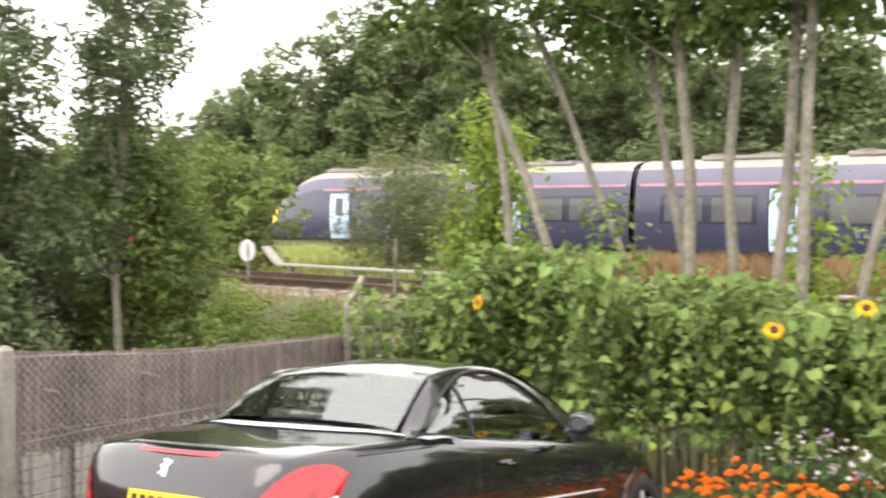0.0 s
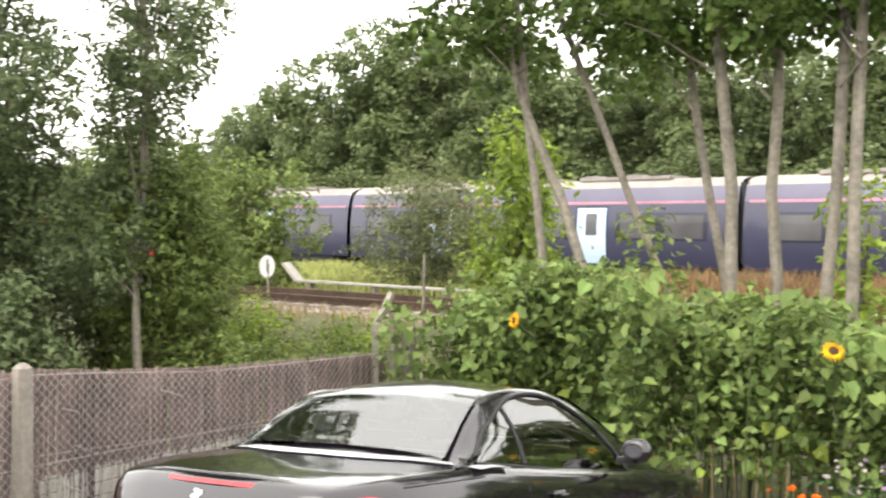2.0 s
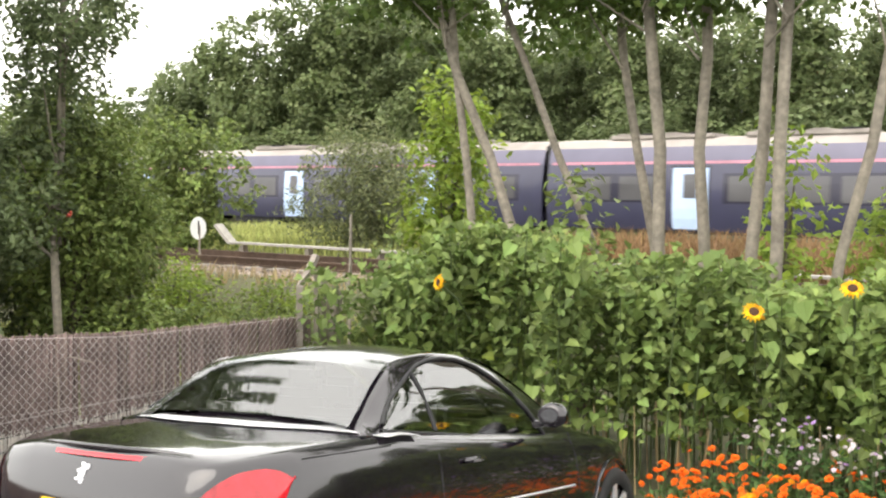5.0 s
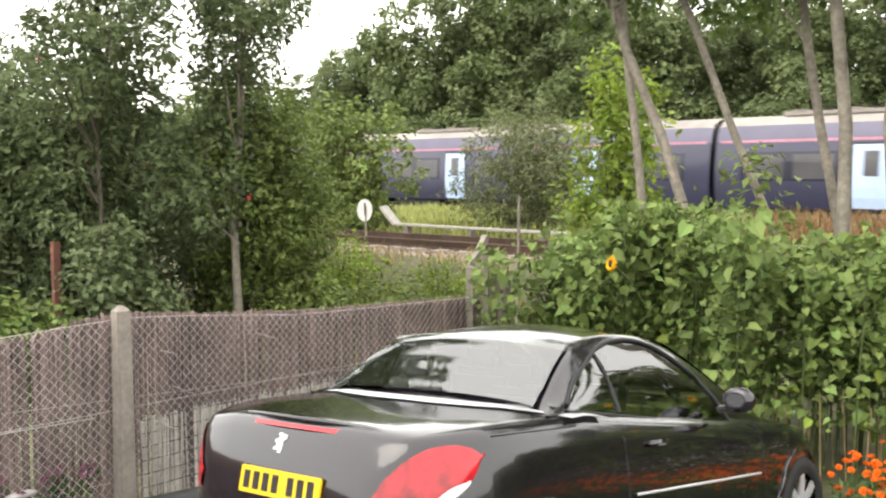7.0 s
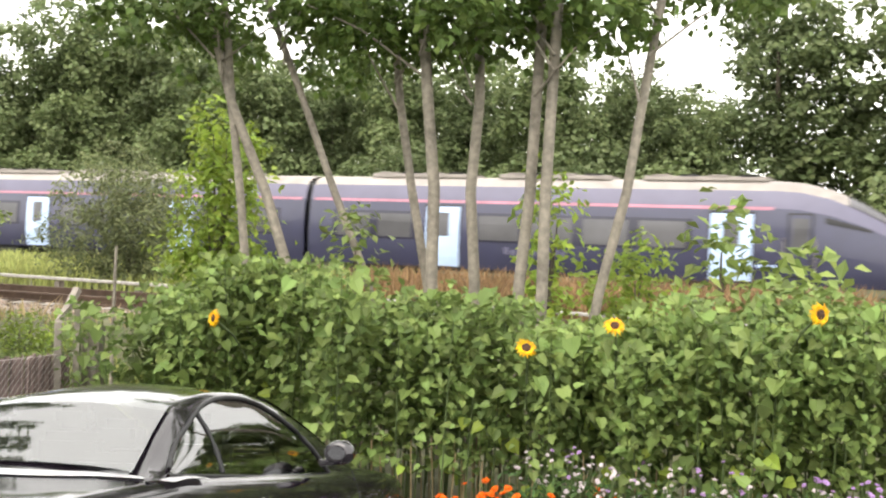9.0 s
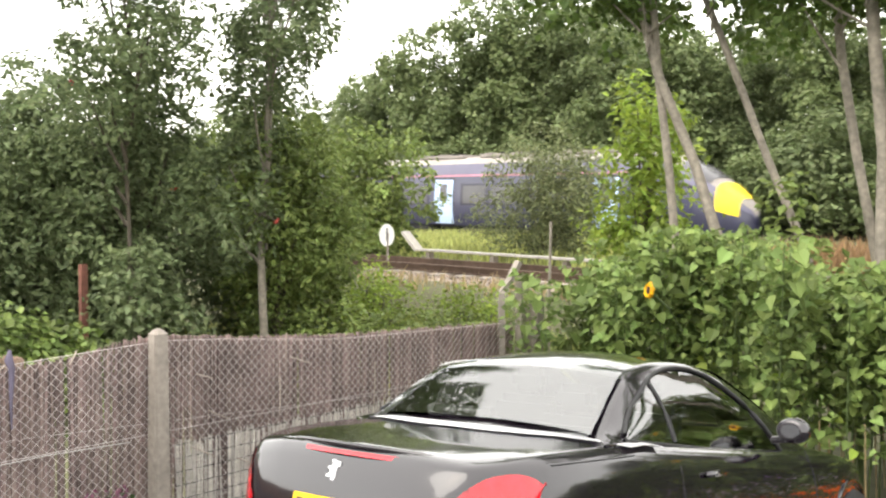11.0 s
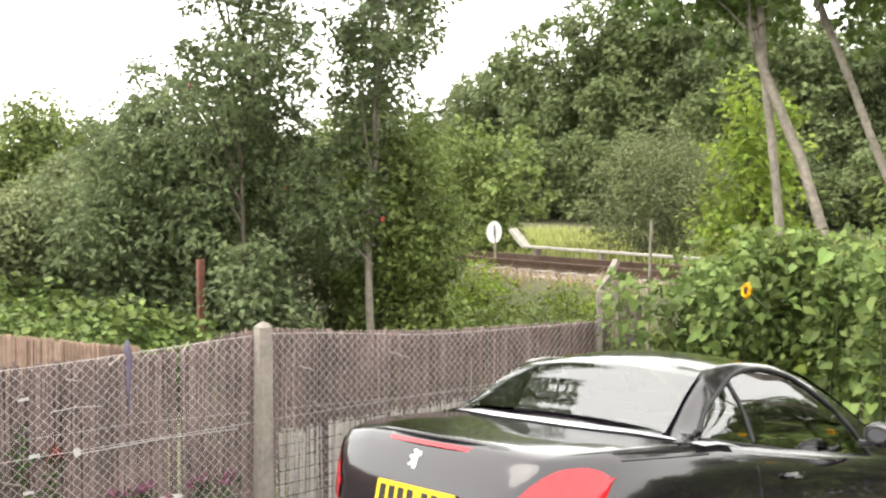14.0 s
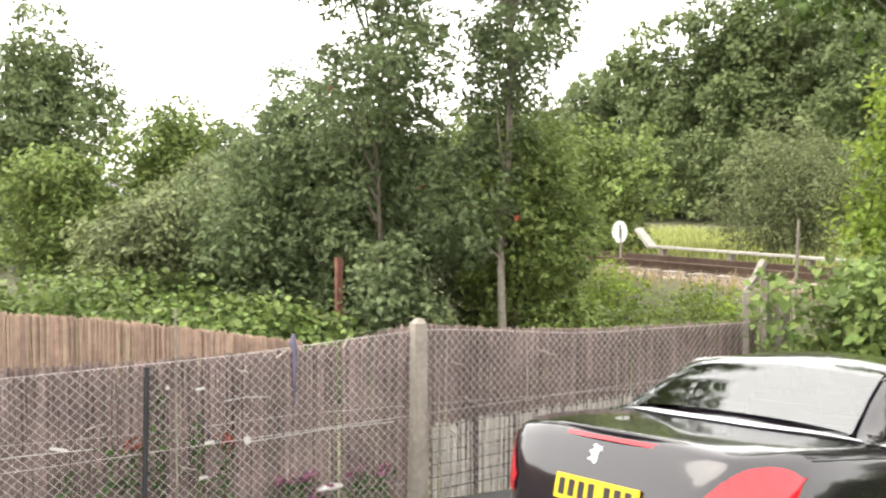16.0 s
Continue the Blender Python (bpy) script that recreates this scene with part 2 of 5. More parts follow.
# ---- ground and railway ----
def build_ground():
    xs = sorted(set([-900, -400, -200, -120] + list(range(-80, 41, 2)) + [-6 + 0.4 * q for q in range(22)] + [60, 100, 200, 400, 900]))
    ys = sorted(set([-900, -300, -100, -40, -20, -10] + [q * 0.5 for q in range(-10, 30)] + list(range(15, 90, 2)) + [120, 200, 400, 900]))
    v = []
    for y in ys:
        for x in xs:
            n = noise.noise(Vector((x * 0.3, y * 0.3, 0))) * (0.05 if 7 < y < 10.4 or y > 15.5 or x < -3.2 else 0.0)
            v.append((x, y, ground_z(x, y) + n - (0.1 if 11.0 < y < 15.4 or (-2.3 < x < 19 and -13.5 < y < 3.4) else 0)))
    w = len(xs)
    f = [(j * w + i, j * w + i + 1, (j + 1) * w + i + 1, (j + 1) * w + i) for j in range(len(ys) - 1) for i in range(w - 1)]
    tagged(mesh_np("ground", v, f, M_GRASS, smooth=True), "grassy earth beside the railway", "ground", kind="structure")


def build_yard():
    """The car park surface, a thin sheet on the ground this side of the fence and the flower bed."""
    v, f = [], []
    xs, ys = [-2.95 + k * 0.5 for k in range(0, 47)], [-14 + k * 0.25 for k in range(0, 72)]
    for y in ys:
        for x in xs:
            v.append((x, y, ground_z(x, y) + 0.006))
    w = len(xs)
    f = [(j * w + i, j * w + i + 1, (j + 1) * w + i + 1, (j + 1) * w + i) for j in range(len(ys) - 1) for i in range(w - 1)]
    tagged(mesh_np("car_park", v, f, M_TARMAC), "worn dark tarmac of a small car park", "pavement", kind="structure")


def build_track(name, yc, ztop, x0, x1, label, at=None):
    """Ballast bed, sleepers and two rails; ztop is the rail head."""
    bm = bmesh.new()
    prof = [(-2.6, ztop - 0.62), (-1.75, ztop - 0.20), (1.75, ztop - 0.20), (2.6, ztop - 0.62)]
    n = 60
    rows = []
    for i in range(n + 1):
        x = x0 + (x1 - x0) * i / n
        rows.append([bm.verts.new((x, yc + a, b)) for a, b in prof])
    for i in range(n):
        for k in range(3):
            bm.faces.new((rows[i][k], rows[i][k + 1], rows[i + 1][k + 1], rows[i + 1][k]))
    bed = tagged(part("track_bed_" + name, bm, M_BALLAST), label, "railway track", kind="structure")
    for s in (-0.7525, 0.7525):
        bm = bmesh.new()
        add_box(bm, x0, x1, yc + s - 0.035, yc + s + 0.035, ztop - 0.045, ztop, 0.008)
        add_box(bm, x0, x1, yc + s - 0.009, yc + s + 0.009, ztop - 0.13, ztop - 0.045)
        add_box(bm, x0, x1, yc + s - 0.07, yc + s + 0.07, ztop - 0.155, ztop - 0.13)
        part("rail", bm, M_RAIL, bed, "rusty steel rail with a worn head")
    me = None
    x = max(x0, -45)
    while x < min(x1, 14):
        if me is None:
            ob = box("sleeper", -0.125, 0.125, -1.3, 1.3, -0.2, 0, M_SLEEPER, bed, 0.01)
            me = ob.data
        else:
            ob = new("sleeper", me)
            ob.parent = bed
        ob.location = (x, yc, ztop - 0.157)
        x += 0.65
    if at is not None:
        bed.matrix_basis = at
    return bed


def build_stones(yc, ztop, x0, x1, n, bed):
    """Loose stones on the ballast shoulders."""
    x = RNG.uniform(x0, x1, n)
    y = RNG.uniform(-2.7, 2.0, n)
    z = np.interp(y, [-2.6, -1.75, 1.75, 2.6], [ztop - 0.62, ztop - 0.2, ztop - 0.2, ztop - 0.62])
    r = RNG.uniform(0.025, 0.06, n)
    c = np.stack([x, y + yc, z], 1)
    d = RNG.normal(size=(n, 4, 3))
    d /= np.linalg.norm(d, axis=2, keepdims=True)
    v = (c[:, None] + d * r[:, None, None]).reshape(-1, 3)
    k = np.arange(n)[:, None] * 4
    f = np.concatenate([k + [0, 1, 2], k + [0, 2, 3], k + [0, 3, 1], k + [1, 3, 2]])
    tagged(mesh_np("ballast_stones", v, f, M_STONE, bed), "loose brown ballast stones", kind="stuff")


def build_trough():
    """Raised concrete cable trough behind the near track, its end turned up and back."""
    t = thing("cable_trough", "pale concrete cable trough on short posts beside the track", "cable trough")
    x = -13.35
    me = None
    while x < 12:
        if me is None:
            ob = box("trough_lid", 0.004, 0.996, -0.13, 0.13, -0.05, 0.0, M_TROUGH, t, 0.008)
            me = ob.data
        else:
            ob = new("trough_lid", me)
            ob.parent = t
        ob.location = (x, 14.1, 0.90 - 0.006 * (x + 13.3))
        ob.rotation_euler = (0, RNG.uniform(-0.004, 0.004), 0)
        x += 1.0
    x = -13.0
    while x < 12:
        box("trough_post", x - 0.06, x + 0.06, 14.02, 14.18, 0.2, 0.83 - 0.006 * (x + 13.3), M_CONC, t)
        x += 2.0
    bm = bmesh.new()
    add_box(bm, -0.62, 0.02, -0.13, 0.13, -0.075, 0.005, 0.008)
    bmesh.ops.transform(bm, matrix=Matrix.Translation((-13.36, 14.1, 0.90)) @ Matrix.Rotation(radians(42), 4, "Y"), verts=bm.verts)
    part("turned_up_end", bm, M_TROUGH, t)


def build_sign():
    s = thing("round_track_sign", "round white trackside sign with a black figure 1", "sign", at=(-13.44, 13.1, 0))
    white = material("sign_white", (0.75, 0.76, 0.74), 0.5, var=0.08)
    black = material("sign_black", (0.02, 0.02, 0.02), 0.5)
    bm = bmesh.new()
    bmesh.ops.create_cone(bm, cap_ends=True, segments=32, radius1=0.25, radius2=0.25, depth=0.012, matrix=Matrix.Rotation(radians(90), 4, "X"))
    bmesh.ops.scale(bm, vec=(0.9, 1, 1.04), verts=bm.verts)
    disc = part("disc", bm, white, s)
    disc.location = (0, 0, 1.24)
    disc.rotation_euler = (0, 0, radians(86))
    cu = bpy.data.curves.new("figure", "FONT")
    cu.body = "1"
    cu.size = 0.44
    cu.align_x, cu.align_y = "CENTER", "CENTER"
    cu.extrude = 0.002
    ob = new("figure", cu)
    ob.data.materials.append(black)
    ob.parent = disc
    ob.location = (0, -0.0085, 0)
    ob.rotation_euler = (radians(90), 0, 0)
    bm = bmesh.new()
    bmesh.ops.create_cone(bm, cap_ends=True, segments=12, radius1=0.025, radius2=0.025, depth=1.1, matrix=Matrix.Translation((0.0, 0.03, 0.75)))
    part("post", bm, M_CONC, s)


build_ground()
build_yard()
NEAR_BED = build_track("near", 12.9, 0.72, -150, 60, "near railway track on brown stone ballast")
build_stones(12.9, 0.72, -18, 8, 26000, NEAR_BED)
LINE = math.atan(0.085)  # the far line runs a little askew
FAR = pose(-14 + 1.4 * math.sin(LINE), 31.4 + 1.4 * math.cos(LINE), 0, 0, 0, -math.degrees(LINE))
build_track("far", 0, 0.44, -230, 60, "far railway track that carries the train", FAR)
build_trough()
build_sign()


# ---- woods and trees ----
def far_tree(height, width, mat, seed, clumps=390, each=44, size=0.29):
    """A broad woodland tree, base at the origin."""
    rng = random.Random(seed)
    t = thing("woodland_tree", "broad dense green woodland tree behind the railway", "tree", "woodland trees")
    lumps = lumpy(0, 0, height * 0.06, height * 0.97, width / 2, width / 2, 15, rng, 0.40, 0.28)
    lines = [([(0, 0, -0.5), (0.1, 0, height * 0.35), (0.2, 0.1, height * 0.75)], [0.32, 0.22, 0.06])]
    for lump in lumps[1:7]:
        lines.append(([(0.1, 0, height * 0.3), (lump[0] * 0.6, lump[1] * 0.6, lump[2] * 0.8), lump[:3]], [0.12, 0.07, 0.02]))
    tubes("trunk", lines, M_BARKD, t, 6)
    crown("crown", lumps, clumps, each, 0.36, size, mat, t, 0.65, 0.2, 0.75)
    return t


def build_woods():
    rng = random.Random(3)
    kinds = [far_tree(13, 9, M_WOODS, 1), far_tree(12, 8, M_WOODS2, 2), far_tree(14, 8.5, M_WOODS, 4), far_tree(11, 9, M_WOODS2, 5)]
    low = [far_tree(6, 7, M_WOODS, 6, 190, 34, 0.27), far_tree(5.5, 7, M_WOODS2, 8, 190, 34, 0.27)]
    # place along the wood's edge and height of the skyline there
    sky_x = [-120, -74, -58, -52, -48, -44, -41.9, -39.5, -36.8, -33, -30, -22, -14, -9, -5, -1.5]
    sky_z = [7.0, 7.7, 8.9, 9.9, 10.6, 12.0, 13.2, 14.6, 15.0, 13.8, 12.4, 11.6, 11.3, 11.2, 10.6, 9.8]
    spots = []
    x = -96.0
    while x < -2:
        h = float(np.interp(x - 1.0, sky_x, sky_z))
        step = 4.2 if x > -62 else 8.5
        spots.append((x + rng.uniform(-0.5, 0.5), 44 + rng.uniform(-1.2, 1.2), h * rng.uniform(0.95, 1.02), 1.0 if x > -62 else 1.3))
        spots.append((x + step / 2, 40.6 + rng.uniform(-0.4, 0.4), rng.uniform(4.5, 6.0), 1.2))
        if x > -54:
            spots.append((x + 2, 51, (h - 2.1) * 1.13 + 2.1 - rng.uniform(1.0, 2.0), 1.2))
        x += step
    spots += [(-0.6, 44, 8.4, 1), (2.9, 45, 15.5, 1.0), (9.5, 46, 16, 1.2), (17, 45, 15, 1.3), (25, 44, 15, 1.3), (1.0, 42, 4.0, 1.2), (7.5, 41, 4.4, 1.2), (12, 41, 5.5, 1.2), (20, 41, 6, 1.3), (13, 52, 14, 1.3)]
    used = set()
    for i, (x, y, top, broad) in enumerate(spots):
        pool, heights = (low, [6, 5.5]) if top < 7 else (kinds, [13, 12, 14, 11])
        k = i % len(pool)
        base = pool[k]
        g = ground_z(x, y)
        m = pose(x, y, g - 0.1, 0, 0, rng.uniform(0, 360))
        ob = base if base.name not in used else copy_thing(base, m)
        used.add(base.name)
        ob.matrix_basis = m
        s = (top - g) / heights[k]
        w = max(s, 0.7) * broad
        ob.scale = (w, w, s)


def leaning_trunk(bottom, top, r0, r1, mat, parent, seed, name="trunk", extra=(), bend=0.005):
    rng = random.Random(seed)
    b, t = Vector(bottom), Vector(top)
    pts = []
    for k in range(9):
        w = k / 8
        p = b.lerp(t, w)
        p += Vector((rng.uniform(-1, 1), rng.uniform(-1, 1), 0)) * bend * (t - b).length
        pts.append(p)
    return tubes(name, [(pts, [r0 + (r1 - r0) * k / 8 for k in range(9)])] + list(extra), mat, parent, 10)


def build_slim_trees():
    """The row of slender grey-barked trees behind the flower hedge; their crowns are above."""
    #  foot x, foot z known at 1.6, x at height 4.6, depth, radius
    rows = [(-2.42, 1.63, -2.71, 3.44, 7.0, 0.085), (-1.95, 1.79, -2.90, 4.08, 7.0, 0.10), (-1.46, 2.29, -1.96, 3.43, 7.4, 0.075),
            (-0.41, 1.69, -0.83, 3.79, 7.4, 0.085), (-0.16, 1.63, -0.36, 3.69, 7.0, 0.11), (0.19, 1.71, 0.14, 3.67, 7.2, 0.10),
            (0.85, 1.65, 0.91, 3.55, 6.8, 0.10), (1.07, 1.45, 1.12, 3.51, 6.7, 0.10), (1.66, 1.84, 2.03, 4.21, 7.0, 0.085)]
    for i, (xa, za, xb, zb, y, r) in enumerate(rows):
        rng = random.Random(40 + i)
        t = thing("slender_tree", "slender grey-barked tree with a high leafy crown", "tree", "slender trees behind the hedge")
        sl = (xb - xa) / (zb - za)
        z0 = ground_z(xa, y) - 0.1
        foot = (xa - sl * (za - z0), y, z0)
        ztop = 7.4
        top = (xb + sl * (ztop - zb), y + 0.3, ztop)
        lumps = []
        limbs = []
        for k in range(10):
            zz = rng.uniform(4.1, 5.0) if k < 4 else rng.uniform(5.0, 7.4)
            a = rng.uniform(0, 6.28)
            rr = rng.uniform(0.3, 1.3)
            cx, cy = xb + sl * (zz - zb) + rr * math.cos(a), y + rr * math.sin(a)
            lumps.append((cx, cy, zz, rng.uniform(0.3, 0.65), rng.uniform(0.3, 0.65), rng.uniform(0.18, 0.36)))
            if k % 3 == 0:
                limbs.append(([(xb + sl * (zz - 0.7 - zb), y, zz - 0.7), (cx * 0.5 + (xb + sl * (zz - zb)) * 0.5, (cy + y) / 2, zz - 0.25), (cx, cy, zz)], [0.016, 0.011, 0.005]))
        leaning_trunk(foot, top, r * 0.64, r * 0.45, M_BARK, t, i, extra=limbs)
        crown("crown", lumps, 170, 18, 0.14, 0.105, M_SYCAM, t, 0.3, 0.5, 0.8)


def dark_tree(x, y, top, width, seed, trunk_r, n, label, mat=None, lean=(0, 0), size=0.11, low=0.5, spire=False):
    rng = random.Random(seed)
    z0 = ground_z(x, y)
    t = thing("rowan_tree" if size < 0.13 else "distant_tree", label, "tree", "trees behind the fence" if size < 0.13 else "distant trees")
    if spire:
        lumps, z = [], low
        while z < top:
            w = width / 2 * rng.uniform(0.6, 1.1) * min(1, (top - z) / 2.5 + 0.35)
            a = rng.uniform(0, 6.28)
            lumps.append((x + lean[0] * z / top + w * 0.5 * math.cos(a), y + lean[1] * z / top + w * 0.5 * math.sin(a), z, w * 0.62, w * 0.62, rng.uniform(0.3, 0.55)))
            z += rng.uniform(0.3, 0.48)
    else:
        lumps = lumpy(x + lean[0], y + lean[1], z0 + low, top, width / 2, width / 2, 16, rng, 0.42, 0.2)
    limbs = []
    for lump in lumps:
        rise = 0.75 if spire else 0.45
        start = z0 + max(0.5, (lump[2] - z0) * rise)
        limbs.append(([(x + lean[0] * start / top, y + lean[1] * start / top, start), (x + (lump[0] - x) * 0.5, y + (lump[1] - y) * 0.5, start * 0.5 + lump[2] * 0.5), (lump[0] * 1.0, lump[1], lump[2] + 0.2)], [0.03, 0.02, 0.006]))
    leaning_trunk((x, y, z0 - 0.1), (x + lean[0], y + lean[1], top * 0.96), trunk_r, trunk_r * 0.2, M_BARK if 'pale' in label else M_BARKD, t, seed, extra=limbs, bend=0.012)
    crown("crown", lumps, n, 26 if size > 0.13 else 24, 0.13 if size < 0.13 else 0.24, size, mat or M_ROWAN, t, 0.3, 0.3, 0.5)
    return t


def bush(name, label, cx, cy, z0, z1, rx, ry, mat, seed, clumps, each, size, spread=0.15, wide=0.6, n=8, category="bush", droop=0.3):
    rng = random.Random(seed)
    t = thing(name, label, category)
    lumps = lumpy(cx, cy, z0, z1, rx, ry, n, rng, 0.5)
    stems = [([(cx + rng.uniform(-0.3, 0.3) * rx, cy + rng.uniform(-0.3, 0.3) * ry, ground_z(cx, cy) - 0.1), ((cx + l[0]) / 2, (cy + l[1]) / 2, l[2] * 0.5 + z0 * 0.3), l[:3]], [0.035, 0.025, 0.008]) for l in lumps]
    tagged(tubes("stem_tangle", stems, M_BARKD, t, 5), kind="stuff")
    crown("foliage", lumps, clumps, each, spread, size, mat, t, 0.35, droop, wide)
    return t


def grass(name, label, x0, x1, y0, y1, n, h, mat, seed, lean=0.3):
    """Blades standing on the ground in a stretch of the plan."""
    rng = np.random.default_rng(seed)
    x, y = rng.uniform(x0, x1, n), rng.uniform(y0, y1, n)
    z = np.array([ground_z(a, b) for a, b in zip(x, y)])
    hh = h * rng.uniform(0.4, 1.3, n)
    d = rng.normal(size=(n, 2)) * lean
    a = rng.uniform(0, 6.28, n)
    w = 0.012 + 0.02 * h
    b = np.stack([x, y, z - 0.05], 1)
    s = np.stack([np.cos(a), np.sin(a), 0 * a], 1) * w
    m = b + np.stack([d[:, 0] * hh * 0.35, d[:, 1] * hh * 0.35, hh * 0.6], 1)
    tip = b + np.stack([d[:, 0] * hh, d[:, 1] * hh, hh], 1)
    v = np.stack([b - s, b + s, m + s * 0.7, tip, m - s * 0.7], 1).reshape(-1, 3)
    k = np.arange(n)[:, None] * 5
    f = np.concatenate([k + [0, 1, 2], k + [0, 2, 4], k + [4, 2, 3]])
    return tagged(mesh_np(name, v, f, mat), label, "grass", kind="stuff")


build_woods()
build_slim_trees()
dark_tree(-8.8, 3.95, 8.8, 2.8, 11, 0.035, 620, "tall airy dark green tree with thin upright limbs", low=2.4, spire=True)
dark_tree(-8.15, 5.7, 8.3, 2.4, 12, 0.065, 540, "tall airy dark green tree with a pale crooked trunk", lean=(0.0, 0.1), low=1.6, spire=True)
dark_tree(-10.7, 3.55, 3.75, 2.9, 18, 0.07, 620, "dense dark green tree behind the fence")
dark_tree(-9.7, 4.5, 3.7, 2.7, 16, 0.06, 560, "bushy dark green tree between the taller trees")
dark_tree(-8.7, 6.3, 3.4, 2.3, 17, 0.05, 520, "leafy green tree behind the fence", M_LIGHT)
dark_tree(-9.7, 7.3, 3.3, 2.2, 13, 0.08, 560, "bushy green tree beside the railway bank", M_LIGHT)
dark_tree(-12.3, 1.7, 1.95, 2.6, 15, 0.10, 520, "grey-green bushy tree behind the fence", M_SHRUB)
dark_tree(-12.6, 8.6, 3.8, 2.8, 14, 0.10, 620, "leafy green tree beside the railway bank", M_LIGHT)
bush("undergrowth", "dark dense undergrowth below the trees", -10.9, 4.2, -0.4, 2.2, 1.5, 2.6, M_ROWAN, 41, 620, 14, 0.12, n=14)
bush("undergrowth", "dark dense undergrowth below the trees", -10.3, 7.0, -0.3, 2.0, 1.5, 1.4, M_ROWAN, 42, 420, 14, 0.12, n=12)
bush("undergrowth", "dark dense undergrowth below the trees", -8.1, 3.8, -0.4, 1.3, 0.5, 0.5, M_ROWAN, 45, 150, 16, 0.12, n=12)
bush("undergrowth", "green undergrowth below the trees", -12.6, 4.5, -0.3, 2.3, 1.6, 3.4, M_SHRUB, 43, 520, 14, 0.14, n=14)
bush("leafy_bush", "light green leafy bush beside the track", -15.9, 14.7, 0.5, 3.75, 2.1, 1.2, M_LIGHT, 21, 620, 14, 0.15, n=12)
bush("willow_shrub", "grey-green bushy shrub between the two tracks", -11.8, 17.2, 0.4, 3.45, 1.75, 1.4, M_SHRUB, 22, 820, 15, 0.13, wide=0.35, n=12)
bush("ivy_covered_bush", "bright yellow-green climber on a small tree", -4.7, 10.2, 0.6, 3.7, 0.8, 0.8, M_BRIGHT, 23, 300, 12, 0.13, n=20)
bush("yellow_green_bush", "small yellow-green bush near the hedge", 1.55, 10.0, 0.5, 1.9, 0.55, 0.5, M_BRIGHT, 24, 90, 12, 0.12)
bush("young_sapling", "slim leafy sapling among the slender trees", 0.95, 7.4, 0.4, 2.75, 0.28, 0.28, M_BRIGHT, 28, 70, 10, 0.11)
bush("tall_weed", "tall leafy green weed beside the railway", 2.75, 6.6, 0.3, 2.25, 0.3, 0.3, M_LIGHT, 29, 45, 10, 0.13)
bush("tall_weed", "tall broad-leaved green weed beside the railway", 3.3, 6.4, 0.3, 2.0, 0.5, 0.3, M_LIGHT, 30, 60, 9, 0.16)
bush("tall_weed", "tall leafy green weed beside the railway", -1.0, 7.0, 0.2, 2.15, 0.35, 0.3, M_LIGHT, 39, 50, 10, 0.12)
bush("bramble", "low bramble thicket behind the fence", -7.6, 0.9, -0.5, 0.65, 1.6, 2.6, M_BRAMBLE, 25, 700, 12, 0.10, wide=0.85, n=16)
bush("bramble", "low bramble thicket behind the fence", -9.5, -1.6, -0.4, 0.9, 2.0, 2.4, M_BRAMBLE, 26, 600, 12, 0.11, wide=0.85, n=14)
bush("bramble", "low bramble thicket behind the fence", -11.0, 1.0, -0.4, 0.75, 2.0, 2.0, M_BRAMBLE, 44, 520, 12, 0.11, wide=0.85, n=14)
bush("bramble", "green undergrowth on the railway bank", -7.2, 7.0, -0.5, 0.35, 1.6, 1.2, M_LIGHT, 27, 300, 12, 0.10, n=12)
dark_tree(-19.5, 2.1, 2.75, 3.6, 31, 0.12, 420, "round yellow-green tree in the distance", M_LIGHT, size=0.15)
dark_tree(-20, 4.7, 4.0, 3.2, 32, 0.12, 480, "round green tree in the distance", M_LIGHT, size=0.16)
dark_tree(-18, 4.6, 2.6, 3.0, 36, 0.12, 420, "round grey-green tree in the distance", M_SHRUB, size=0.15)
dark_tree(-29, 3.6, 7.0, 7.0, 33, 0.2, 900, "large dark green tree in the distance", M_WOODS, size=0.22)
dark_tree(-33, 10.5, 4.4, 6.5, 34, 0.2, 460, "green tree in the distance", M_WOODS2, size=0.24)
dark_tree(-29, -3.0, 5.6, 6.5, 35, 0.2, 460, "green tree in the distance", M_WOODS, size=0.24)
dark_tree(-26, 14.0, 4.0, 6.0, 37, 0.2, 460, "green tree in the distance", M_WOODS2, size=0.22)
dark_tree(-17, -1.6, 2.0, 3.4, 38, 0.12, 420, "round green tree in the distance", M_SHRUB, size=0.15)


def berries(x, y, z, n):
    """A few red berries and the twig that bears them, hung in a rowan's leaves."""
    t = thing("berry_cluster", "small cluster of red rowan berries on a twig", "berries", "rowan berries", (x, y, z))
    red = bpy.data.materials.get("berry_red") or material("berry_red", (0.35, 0.03, 0.015), 0.4, var=0.2)
    bm = bmesh.new()
    for k in range(n):
        bmesh.ops.create_icosphere(bm, subdivisions=1, radius=0.012, matrix=Matrix.Translation([RNG.normal() * 0.02 for q in range(3)]))
    tagged(part("berry_bunch", bm, red, t, smooth=True), kind="stuff")
    tubes("twig", [([(-1.2, 0.3, -0.3), (-0.5, 0.1, 0.1), (0, 0, 0)], [0.012, 0.008, 0.004])], M_BARKD, t, 5)


